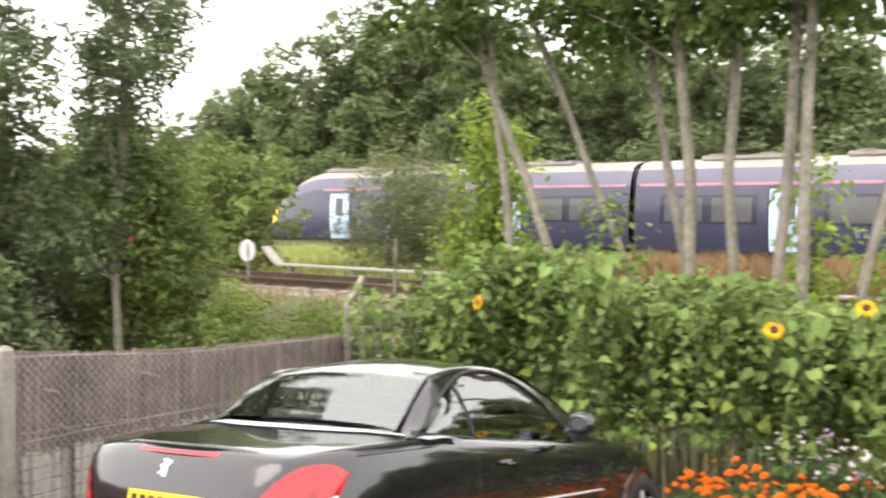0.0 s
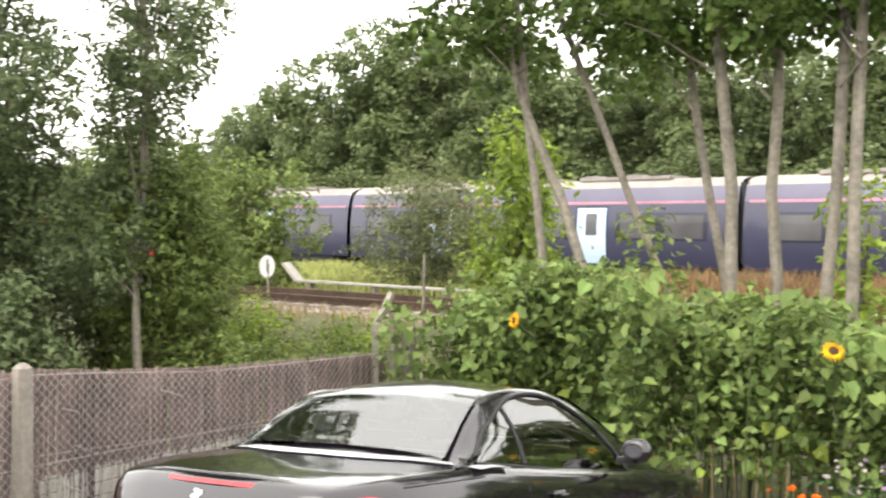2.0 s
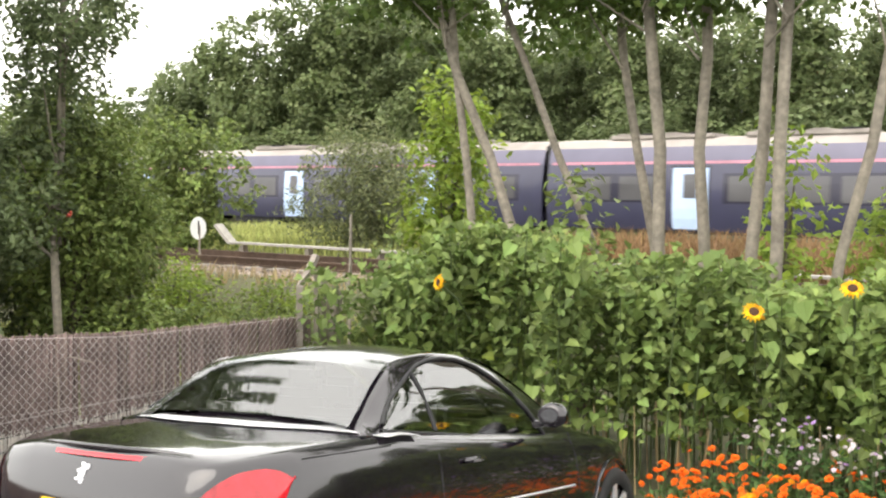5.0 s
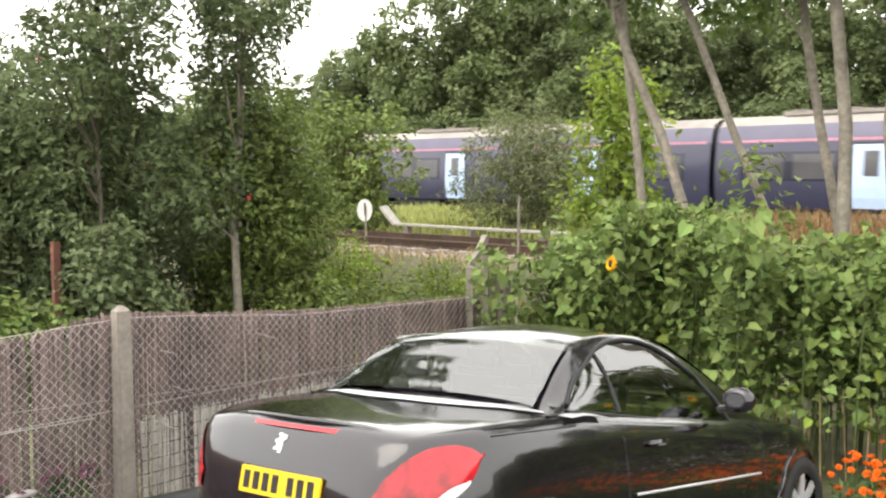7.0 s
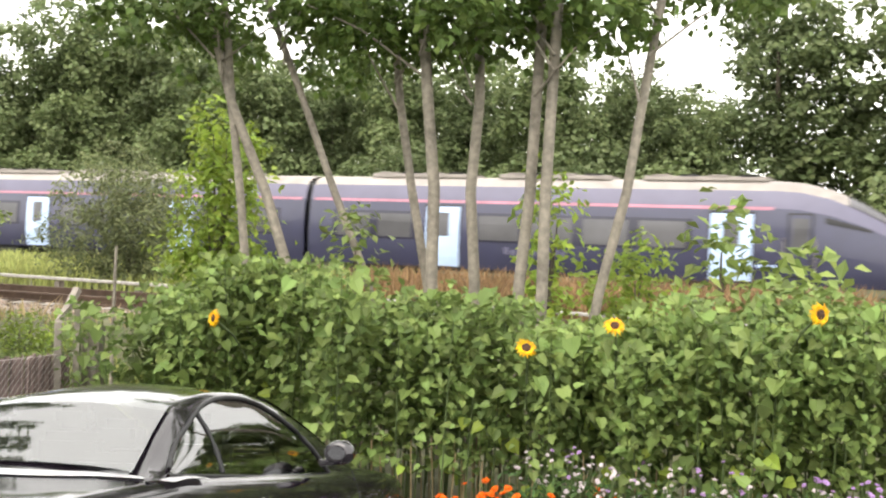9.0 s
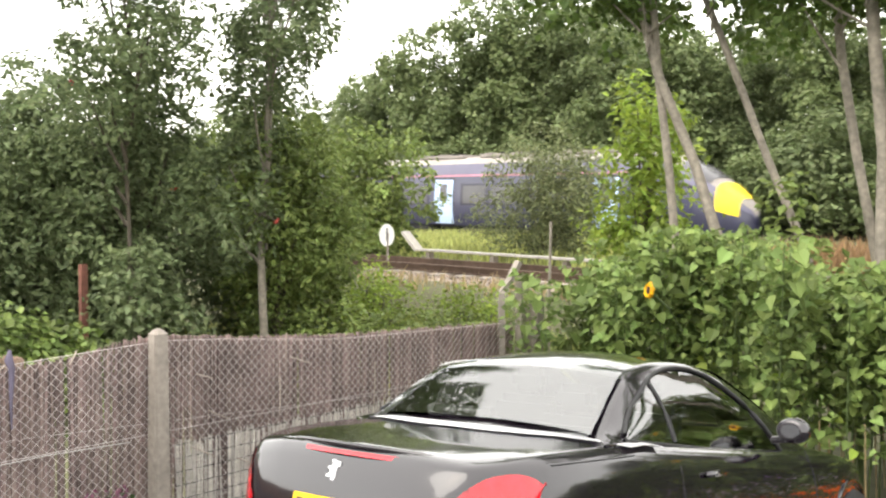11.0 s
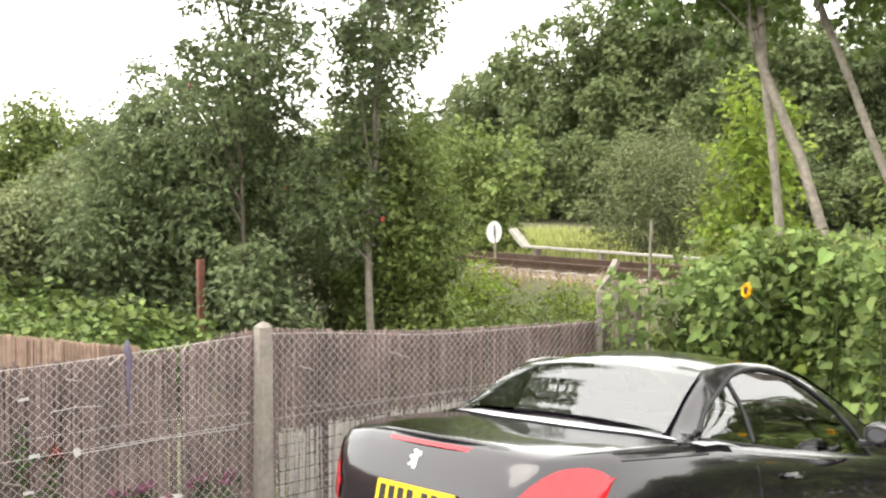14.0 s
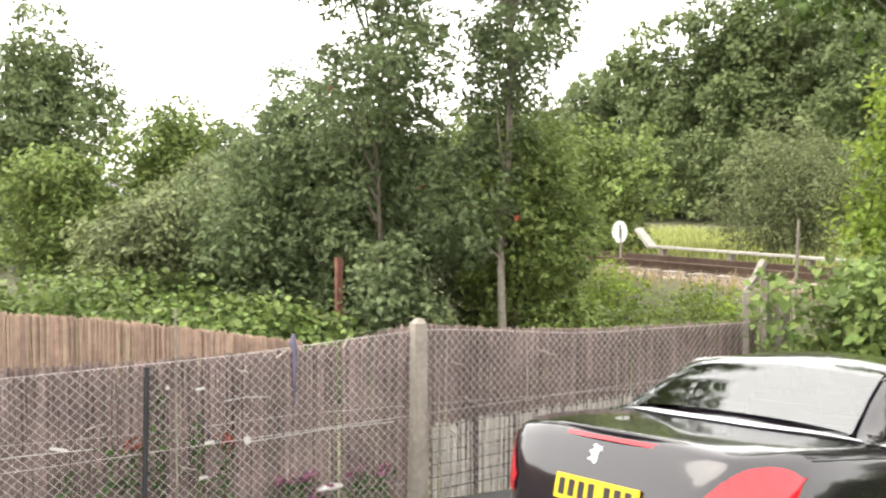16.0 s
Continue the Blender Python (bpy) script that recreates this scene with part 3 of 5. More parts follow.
berries(-7.2, 5.2, 1.78, 9)
berries(-8.6, 3.1, 3.5, 9)
berries(-8.7, 4.6, 2.2, 9)
grass("meadow_grass", "yellow-green meadow grass between the tracks", -26, -8, 15.6, 28, 12000, 0.42, M_YGRASS, 51)
grass("bank_grass", "pale green grass on the railway bank", -12, -2.6, 5.6, 8.9, 11000, 0.36, M_YGRASS, 52)
for gx, gy, gz in ((-6.0, 7.6, 0.35), (-8.6, 8.4, 0.55), (-4.6, 7.0, 0.3), (-7.2, 8.9, 0.6), (-10.0, 9.3, 0.75)):
    bush("weed_clump", "light green weeds on the railway bank", gx, gy, gz - 0.7, gz, 0.9, 0.6, M_BRIGHT if gy > 8 else M_LIGHT, int(-gx * 10), 110, 10, 0.08, n=8)
grass("dry_grass", "rusty brown dry grass beside the track", -6, 5, 15.6, 20, 8000, 0.75, M_DRY, 53)
grass("dry_grass", "pale dry grass beside the near track", -14, 6, 10.0, 10.8, 800, 0.3, M_PALE, 54)


# ---- the train ----
M_TBLUE = material("train_blue", (0.026, 0.026, 0.064), 0.35, var=0.12, scale=1.5, spec=0.6, coat=0.4)
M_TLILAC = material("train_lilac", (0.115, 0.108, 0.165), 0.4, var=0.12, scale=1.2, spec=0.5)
M_TPINK = material("train_pink_line", (0.40, 0.17, 0.23), 0.4)
M_TWHITE = material("train_door_white", (0.44, 0.56, 0.82), 0.35, var=0.06)
M_TROOF = material("train_roof", (0.29, 0.26, 0.24), 0.7, var=0.2, scale=2)
M_TGLASS = material("train_window", (0.085, 0.083, 0.09), 0.15, var=0.3, scale=0.8, spec=0.4)
M_TBAND = material("train_window_band", (0.028, 0.027, 0.045), 0.2, var=0.15, scale=1.0)
M_TDARK = material("train_underframe", (0.02, 0.02, 0.022), 0.7, var=0.4, scale=5)
M_YELLOW = material("train_yellow", (0.85, 0.62, 0.02), 0.4, var=0.08)
SKIN = [(1.28, 0.0), (1.36, 0.32), (1.40, 0.75), (1.40, 1.25), (1.385, 1.70), (1.32, 2.25), (1.25, 2.62), (1.12, 2.98), (0.86, 3.22), (0.5, 3.33), (0.0, 3.36)]
FLOOR = 0.42


def skin_y(z):
    """Half width of the train's side at a height over its skirt."""
    return float(np.interp(z, [b for a, b in SKIN], [a for a, b in SKIN]))


def side_panel(name, x0, x1, z0, z1, proud, mat, parent, label=""):
    """A panel that follows the train's near side (towards -y), with its own thickness."""
    bm = bmesh.new()
    n = 6
    rows = []
    for k in range(n + 1):
        z = z0 + (z1 - z0) * k / n
        y = -skin_y(z)
        rows.append([bm.verts.new((x0, y - proud, z)), bm.verts.new((x1, y - proud, z)), bm.verts.new((x1, y + 0.03, z)), bm.verts.new((x0, y + 0.03, z))])
    for k in range(n):
        for a in range(4):
            bm.faces.new((rows[k][a], rows[k][(a + 1) % 4], rows[k + 1][(a + 1) % 4], rows[k + 1][a]))
    bm.faces.new(rows[0][::-1])
    bm.faces.new(rows[n])
    bmesh.ops.recalc_face_normals(bm, faces=bm.faces)
    return part(name, bm, mat, parent, label)


def shell(stations, mat_of, name, parent, z_from, z_to):
    """A length of the body between two heights. stations: (x, width factor, height factor, drop)."""
    pts = [(a, b) for a, b in SKIN if z_from < b < z_to]
    pts = [(skin_y(z_from), z_from)] + pts + [(skin_y(z_to), z_to)]
    bm = bmesh.new()
    for s in (-1, 1):
        rows = []
        for x, w, h, lift in stations:
            rows.append([bm.verts.new((x, s * a * w, lift + b * h)) for a, b in pts])
        for i in range(len(rows) - 1):
            for k in range(len(pts) - 1):
                bm.faces.new((rows[i][k], rows[i + 1][k], rows[i + 1][k + 1], rows[i][k + 1]))
    bmesh.ops.remove_doubles(bm, verts=bm.verts, dist=0.001)
    bmesh.ops.recalc_face_normals(bm, faces=bm.faces)
    return part(name, bm, mat_of, parent, smooth=True)


def wheelset(parent, x):
    b = box("bogie_frame", x - 1.6, x + 1.6, -1.1, 1.1, -0.28, 0.05, M_TDARK, parent, 0.04)
    for dx in (-1.25, 1.25):
        bm = bmesh.new()
        bmesh.ops.create_cone(bm, cap_ends=True, segments=24, radius1=0.42, radius2=0.42, depth=1.62, matrix=Matrix.Translation((x + dx, 0, -FLOOR + 0.42)) @ Matrix.Rotation(radians(90), 4, "X"))
        part("wheel", bm, M_TDARK, b)


def build_car_unit(kind):
    """A coach, 20 m long from x = 0, or an end car whose nose points to -x (lead) or +x (tail)."""
    names = {"mid": "dark blue railway coach with pale doors and a pink line", "lead": "dark blue leading railway car with a pointed nose", "tail": "dark blue rear railway car with a yellow pointed nose"}
    t = thing("train_car", names[kind], "train", "cars of the train")
    L = 20.0
    x0, x1 = 0.12, L - 0.12
    st = [(x0, 0.98, 0.99, 0), (x0 + 0.25, 1, 1, 0), (x1 - 0.25, 1, 1, 0), (x1, 0.98, 0.99, 0)]
    nose = [(0.0, 1.0, 1.0, 0), (0.8, 0.995, 0.985, 0), (1.7, 0.97, 0.92, 0), (2.6, 0.92, 0.80, 0), (3.4, 0.84, 0.66, 0), (4.1, 0.70, 0.50, 0.02), (4.6, 0.50, 0.38, 0.06), (4.9, 0.22, 0.25, 0.14), (4.95, 0.02, 0.15, 0.2)]
    if kind == "tail":
        st = st[:2] + [(17.2 + a, w, h, d) for a, w, h, d in nose]
    if kind == "lead":
        st = [(2.8 - a, w, h, d) for a, w, h, d in nose[::-1]] + st[2:]
    shell(st, M_TBLUE, "lower_body", t, 0.0, 2.42)
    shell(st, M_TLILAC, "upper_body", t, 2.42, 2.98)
    shell(st, M_TROOF, "roof", t, 2.98, 3.36)
    a, b = (0.3, 17.2) if kind == "tail" else (2.8, 19.7) if kind == "lead" else (0.3, 19.7)
    side_panel("pink_line", a, b, 2.36, 2.46, 0.006, M_TPINK, t)
    doors = {"mid": (6.0, 13.9), "tail": (5.8, 15.95), "lead": (4.05, 14.2)}[kind]
    for d in doors:
        side_panel("door_gap", d - 0.72, d + 0.72, 0.04, 2.29, 0.008, M_TDARK, t)
        dd = side_panel("door", d - 0.66, d + 0.66, 0.06, 2.22, 0.035, M_TWHITE, t, "pale blue-white sliding door")
        side_panel("door_window", d - 0.25, d + 0.25, 1.15, 2.0, 0.045, M_TGLASS, dd)
    spans = {"mid": [(1.2, 4.9), (7.2, 12.8), (15.0, 18.8)], "tail": [(1.2, 4.7), (7.0, 14.7)], "lead": [(5.3, 13.0), (15.3, 18.8)]}[kind]
    for s0, s1 in spans:
        band = side_panel("window_band", s0, s1, 0.98, 2.02, 0.010, M_TBAND, t, "dark window band")
        n = max(1, round((s1 - s0) / 1.85))
        for k in range(n):
            w = (s1 - s0) / n
            side_panel("window", s0 + k * w + 0.18, s0 + (k + 1) * w - 0.18, 1.06, 1.92, 0.018, M_TGLASS, band)
    for k in range(3):
        bm = bmesh.new()
        add_box(bm, 2.5 + k * 5.2, 6.6 + k * 5.2, -0.8, 0.8, 3.28, 3.46, 0.05)
        part("roof_unit", bm, M_TROOF, t)
        for q in range(4):
            box("roof_vent", 2.8 + k * 5.2 + q * 0.95, 3.4 + k * 5.2 + q * 0.95, -0.78, -0.2, 3.45, 3.51, M_TDARK if q % 2 else M_TROOF, t, 0.02)
    for k in range(9):
        side_panel("lettering_bar", 8.2 + k * 0.26, 8.36 + k * 0.26, 0.58, 0.58 + (0.26 if k in (0, 3, 7) else 0.17), 0.004, M_TLILAC, t)
    wheelset(t, 3.0 if kind != "lead" else 5.2)
    wheelset(t, 17.0 if kind != "tail" else 14.8)
    box("underframe", 5.2, 14.6, -1.15, 1.15, -0.12, 0.06, M_TDARK, t, 0.03)
    if kind != "lead":
        box("gangway", -0.14, 0.14, -1.05, 1.05, 0.2, 3.1, M_TDARK, t, 0.02, "black rubber gangway")
    if kind == "tail":
        cab = side_panel("cab_door", 17.66, 18.42, 0.25, 2.28, 0.010, M_TDARK, t, "dark-framed cab door")
        side_panel("door_leaf", 17.71, 18.37, 0.30, 2.23, 0.016, M_TBLUE, cab)
        side_panel("door_window", 17.80, 18.30, 1.12, 2.12, 0.022, M_TGLASS, cab)
        for hx in (17.56, 18.50):
            tubes("handrail", [([(hx, -skin_y(z) - 0.05, z) for z in (0.5, 1.0, 1.5)], [0.018] * 3)], M_TROOF, t, 6)
        for k in range(5):
            side_panel("lettering_bar", 16.75 + k * 0.13, 16.84 + k * 0.13, 0.52, 0.62, 0.004, M_TWHITE, t)
        grid = []
        for k in range(7):
            a = 1.55 + 1.35 * k / 6
            w, h = float(np.interp(a, [1.7, 2.6, 3.4], [0.97, 0.92, 0.84])), float(np.interp(a, [1.7, 2.6, 3.4], [0.92, 0.80, 0.66]))
            grid.append([(17.2 + a, -skin_y(z / h) * w - 0.02, z) for z in (1.98 - 0.25 * k / 6, 2.06 - 0.28 * k / 6, 2.18 - 0.36 * k / 6)])
        v = [p for r in grid for p in r]
        f = [(i * 3 + j, i * 3 + j + 1, i * 3 + j + 4, i * 3 + j + 3) for i in range(6) for j in range(2)]
        tagged(mesh_np("cab_side_window", v, f, M_TDARK, t), "dark slanted cab side window")
    return t


def build_nose_mask(t, s, x):
    """Yellow front and pale windscreen as shells that wrap the nose."""
    prof = [(0.8, 0.995, 0.985, 0), (1.7, 0.97, 0.92, 0), (2.6, 0.92, 0.80, 0), (3.4, 0.84, 0.66, 0), (4.1, 0.70, 0.50, 0.02), (4.6, 0.50, 0.38, 0.06)]
    px = [p[0] for p in prof]
    for name, mat, lo, hi, z0, z1 in (("windscreen", M_TGLASS, 2.2, 3.5, 2.95, 3.36), ("yellow_front", M_YELLOW, 3.75, 4.6, 1.5, 3.36)):
        cuts = sorted({lo, hi} | {p for p in px if lo < p < hi})
        st = [(x + s * a, *(float(np.interp(a, px, [p[k] for p in prof])) + e for k, e in ((1, 0.014), (2, 0.010), (3, 0.004)))) for a in cuts]
        shell(st, mat, name, t, z0, z1)


def build_train():
    lead, mid, tail = build_car_unit("lead"), build_car_unit("mid"), build_car_unit("tail")
    build_nose_mask(lead, -1, 2.8)
    build_nose_mask(tail, 1, 17.2)
    cars = [(lead, -20.0)]
    for k in range(4):
        cars.append((mid if k == 0 else copy_thing(mid, pose(0, 0, 0)), 20.0 * k))
    cars.append((tail, 80.0))
    return cars


TRAIN = build_train()


def first_joint(t):
    """Place along the line of the joint behind the leading car."""
    # the drive is not quite even
    lead = np.interp(t, [0, 0.5, 1, 1.5, 2.5, 3, 3.5, 6, 6.5, 7, 7.5, 8, 9, 16], [0.5, 1.15, 1.2, 0.2, 1.45, 1.8, -0.2, -0.6, -0.5, 0.2, 0.25, -1.05, -0.1, 0])
    return 2.5 - 7.85 * t - 0.15 * t * t - float(lead)


# ---- fence and what hangs on it ----
M_REED = material("reed_screen", (0.198, 0.147, 0.134), 0.9, var=0.35, scale=20, island=0.4)
M_REED2 = material("new_reed_screen", (0.31, 0.22, 0.165), 0.85, var=0.25, scale=20, island=0.18)
M_WIRE = material("galvanised_wire", (0.52, 0.47, 0.45), 0.55, 0.2, var=0.2, scale=30)
M_RUSTP = material("rusty_post", (0.17, 0.07, 0.05), 0.85, var=0.35, scale=14)
M_CANE = material("pale_cane", (0.55, 0.52, 0.47), 0.8, var=0.2, scale=20, island=0.25)
FX = -3.0
TOP_Y = [-9.0, -2.0, -1.2, -0.06, 0.4, 0.75, 1.1, 1.7, 2.6, 3.4, 4.1, 4.9]
TOP_Z = [1.02, 1.04, 1.02, 1.0, 1.03, 1.10, 1.10, 1.03, 0.96, 0.92, 0.90, 0.86]


def prisms(name, at, h, r, mat, parent, tilt=0.01):
    """Thin upright four-sided sticks: feet, heights and radii as arrays."""
    n = len(at)
    a = RNG.uniform(0, 1.57, n)
    lean = RNG.normal(size=(n, 2)) * tilt
    v = []
    for k in range(4):
        o = np.stack([np.cos(a + k * 1.5708) * r, np.sin(a + k * 1.5708) * r, 0 * a], 1)
        v += [at + o, at + o + np.stack([lean[:, 0] * h, lean[:, 1] * h, h], 1)]
    v = np.stack(v, 1).reshape(-1, 3)
    k = np.arange(n)[:, None] * 8
    f = np.concatenate([k + [0, 2, 3, 1], k + [2, 4, 5, 3], k + [4, 6, 7, 5], k + [6, 0, 1, 7], k + [1, 3, 5, 7]])
    return mesh_np(name, v, f, mat, parent)


def build_reeds():
    s = thing("reed_screen", "weathered grey-brown reed screen tied along the fence", "fence screen")
    n = 2600
    y = np.sort(RNG.uniform(-8.0, 4.95, n))
    g = np.array([ground_z(FX, q) for q in y])
    top = np.interp(y, TOP_Y, TOP_Z) + RNG.normal(size=n) * 0.012
    at = np.stack([FX - 0.03 + RNG.normal(size=n) * 0.008, y, g - 0.02], 1)
    tagged(prisms("reeds", at, top - g, RNG.uniform(0.006, 0.011, n), M_REED, s), kind="stuff")
    for z in (0.15, 0.75):
        pts = [(FX - 0.012, -8 + k * 0.5, ground_z(FX, -8 + k * 0.5) + z) for k in range(26)]
        tubes("tie_wire", [(pts, [0.003] * 26)], M_WIRE, s, 4)
    s2 = thing("reed_screen", "newer orange-brown reed screen behind the fence", "fence screen")
    n = 2600
    y = np.sort(RNG.uniform(-7.0, 0.1, n))
    top = np.interp(y, [-7, -2.1, -1.4, -0.7, 0.1], [1.5, 1.37, 1.28, 1.16, 1.01]) + RNG.normal(size=n) * 0.008
    at = np.stack([FX - 0.2 + RNG.normal(size=n) * 0.006, y, 0 * y - 0.05], 1)
    tagged(prisms("reeds", at, top + 0.05, RNG.uniform(0.006, 0.010, n), M_REED2, s2), kind="stuff")
    for z in (0.3, 0.7, 0.95):
        tubes("tie_wire", [([(FX - 0.188, -7, z + 0.1), (FX - 0.188, -3, z + 0.05), (FX - 0.188, 0.1, z)], [0.003] * 3)], M_WIRE, s2, 4)


def build_chain_link():
    c = thing("chain_link_fence", "sagging galvanised chain-link fence on concrete posts", "fence")
    lines = []
    pitch = 0.068
    y = -9.0
    while y < 5.0:
        for s in (1, -1):
            pts = []
            for k in range(7):
                h = k / 6
                yy = y + s * h * 1.25
                yc = min(max(yy, -9), 4.95)
                zb, zt = ground_z(FX, yc), np.interp(yc, [-9, -2, -0.6, 0.7, 0.95, 1.2, 2.6, 4.95], [0.98, 0.99, 1.0, 1.06, 1.07, 1.06, 0.92, 0.86])
                pts.append((FX + 0.035 + 0.004 * s, yc, zb + (zt - zb) * h))
            if abs(pts[-1][1] - pts[0][1]) > 0.3:
                lines.append((pts, [0.0024] * 7))
        y += pitch
    tagged(tubes("mesh", lines, M_WIRE, c, 3, False), kind="stuff")
    for z in (0.42, 0.98):
        pts = []
        for k in range(29):
            yy = -9 + k * 0.5
            zt = np.interp(yy, [-9, -2, -0.6, 0.7, 0.95, 1.2, 2.6, 4.95], [0.98, 0.99, 1.0, 1.06, 1.07, 1.06, 0.92, 0.86])
            pts.append((FX + 0.045, yy, zt if z > 0.9 else z))
        tubes("line_wire", [(pts, [0.003] * 29)], M_WIRE, c, 4)
    for y in (-4.4, 0.92):
        bm = bmesh.new()
        add_box(bm, -0.065, 0.065, -0.065, 0.065, -0.25, 1.13 - ground_z(FX, y))
        top = [v for v in bm.verts if v.co.z > 0.8]
        for v in top:
            v.co.x *= 0.80
            v.co.y *= 0.80
        r = bmesh.ops.extrude_face_region(bm, geom=[f for f in bm.faces if all(v in top for v in f.verts)])
        for v in r["geom"]:
            if isinstance(v, bmesh.types.BMVert):
                v.co.z += 0.035
                v.co.x *= 0.45
                v.co.y *= 0.45
        bmesh.ops.bevel(bm, geom=[e for e in bm.edges], offset=0.01, segments=2, affect="EDGES")
        p = part("concrete_post", bm, M_CONC, c, "tapered rough concrete post")
        p.location = (FX + 0.09, y, ground_z(FX, y))
    tubes("angled_post", [([(-2.97, 4.72, -0.3), (-2.97, 4.73, 0.5), (-2.97, 4.72, 1.16), (-2.955, 4.83, 1.29), (-2.95, 4.95, 1.46)], [0.042] * 5)], M_SLEEPER, c, 4, False)


def build_cane_panel():
    p = thing("cane_panel", "pale bamboo cane panel tied with dark wire", "panel")
    n = 300
    y = np.sort(RNG.uniform(1.1, 4.2, n))
    g = np.array([ground_z(FX, q) for q in y])
    at = np.stack([FX + 0.0 * y + 0.01, y, g - 0.05], 1)
    tagged(prisms("cane_weave", at, 0.36 - g + RNG.normal(size=n) * 0.015, RNG.uniform(0.004, 0.007, n), M_CANE, p, 0.02), kind="stuff")
    for z in (0.30, 0.2, 0.1, 0.0, -0.1, -0.2):
        tubes("tie_wire", [([(FX + 0.02, 1.1, z), (FX + 0.02, 2.6, z + 0.01), (FX + 0.02, 4.2, z)], [0.004] * 3)], M_TDARK, p, 4)


def build_posts():
    for x, y, z in ((-9.0, 3.42, 1.2), (-14, 3.0, 1.2), (-14.4, 2.7, 0.6)):
        bm = bmesh.new()
        add_box(bm, -0.045, 0.045, -0.045, 0.045, -0.4, z, 0.006)
        t = tagged(part("rusty_post", bm, M_RUSTP), "rusty brown upright post in the undergrowth", "post")
        t.location = (x, y, 0)
    t = tagged(tubes("thin_stake", [([(-3.2, 5.8, -0.2), (-3.24, 5.85, 1.0), (-3.22, 5.84, 1.85)], [0.02, 0.018, 0.015])], M_BARK, None, 6), "thin grey wooden stake", "stake")
    for y0, z0, y1, z1, r, mat, lab in ((-0.93, -0.1, -0.93, 1.35, 0.008, M_BARK, "thin pale garden cane"), (-1.15, -0.1, -1.12, 0.98, 0.018, M_TDARK, "black plastic stick")):
        tagged(tubes("garden_cane", [([(FX + 0.07, y0, z0), (FX + 0.07, y1, z1)], [r, r])], mat, None, 6), lab + " leaning on the fence", "cane")


def build_stumps():
    for x, y, z, w in ((-2.9, 4.95, 1.34, 0.05), (-2.84, 5.1, 1.1, 0.06)):
        bm = bmesh.new()
        add_box(bm, -w, w, -w, w, -0.4, z, 0.012)
        for v in bm.verts:
            if v.co.z > z - 0.05:
                v.co.z += 0.25 * v.co.x
        t = tagged(part("old_post", bm, M_BARK), "old weathered wooden post at the fence's end", "post")
        t.location = (x, y, 0)


def build_garden_bits():
    """Small things tied to or standing behind the wire."""
    mauve = material("mauve_cloth", (0.12, 0.105, 0.15), 0.9, var=0.3)
    pale = material("white_plastic", (0.5, 0.48, 0.46), 0.5, var=0.1)
    tagged(tubes("cloth_tie", [([(FX + 0.06, -0.09, 1.12), (FX + 0.065, -0.10, 1.06), (FX + 0.06, -0.08, 1.0), (FX + 0.065, -0.09, 0.8), (FX + 0.06, -0.085, 0.62)], [0.010, 0.028, 0.022, 0.012, 0.005])], mauve, None, 8), "mauve cloth strip knotted to the wire", "cloth")
    for y, z, w, h in ((-0.43, 0.41, 0.022, 0.028), (-0.76, 0.80, 0.032, 0.010), (-0.70, 0.43, 0.035, 0.012), (-0.74, 0.20, 0.035, 0.010), (-1.66, 0.52, 0.055, 0.010), (-0.98, 0.83, 0.012, 0.012)):
        tag = tagged(box("plant_label", -0.004, 0.004, -w, w, -h, h, pale, None, 0.003), "small white plastic plant label on the wire fence", "label", "plant labels")
        tag.location = (FX + 0.045, y, z)
        tag.rotation_euler = (RNG.uniform(-0.3, 0.3), 0, 0)
    bm = bmesh.new()
    bmesh.ops.create_uvsphere(bm, u_segments=18, v_segments=10, radius=1)
    bmesh.ops.scale(bm, vec=(0.03, 0.11, 0.028), verts=bm.verts)
    bowl = tagged(part("dish", bm, pale, None, smooth=True), "shallow white dish behind the wire fence", "dish")
    bowl.location = (FX + 0.02, 0.21, -0.03)
    for y, z, w, m in ((-0.44, 0.70, 0.32, pale), (0.15, 0.40, 1.15, pale), (-1.9, 0.50, 0.9, pale), (-0.75, 0.58, 0.05, mauve)):
        tagged(tubes("white_cord", [([(FX + 0.055, y - w / 2, z), (FX + 0.058, y, z + 0.012), (FX + 0.055, y + w / 2, z - 0.005)], [0.0034] * 3)], m, None, 5), "pale cord tied along the wire fence", "cord")
    red = leaf("red_bloom", (0.28, 0.07, 0.05), 0.3)
    pink = leaf("pink_bloom", (0.30, 0.12, 0.19), 0.3)

    def potted(y, z, spread, petals, mat, label):
        g = ground_z(FX, y)
        t = thing("garden_flower", label, "flower", "", (FX + 0.01, y, g))
        tubes("stem", [([(0, 0, 0), (0.01, 0.02, z - g)], [0.006, 0.004])], M_STEM, t, 4)
        leaves("foliage", [(RNG.normal() * 0.012, RNG.normal() * spread, RNG.uniform(0.05, z - g)) for q in range(70)], 0.05, M_LOWLEAF, t)
        if petals:
            leaves("bloom", [(0.02 + RNG.normal() * 0.01, 0.02 + RNG.normal() * spread * 0.7, z - g + RNG.normal() * 0.025) for q in range(petals)], 0.045, mat, t)

    for y, z in ((-0.59, 0.42), (-1.22, 0.46)):
        potted(y, z, 0.045, 16, red, "red garden flower behind the wire fence")
    for y, z in ((-0.18, 0.08), (-0.02, 0.07), (0.42, 0.05), (0.62, 0.04), (0.1, -0.04)):
        potted(y, z, 0.07, 26, pink, "pink garden flowers behind the wire fence")
    for y, z in ((-0.78, 0.62), (-1.03, 0.82), (-1.6, 0.4), (-1.35, 0.5)):
        potted(y, z, 0.04, 0, None, "thin green climbing plant behind the wire fence")


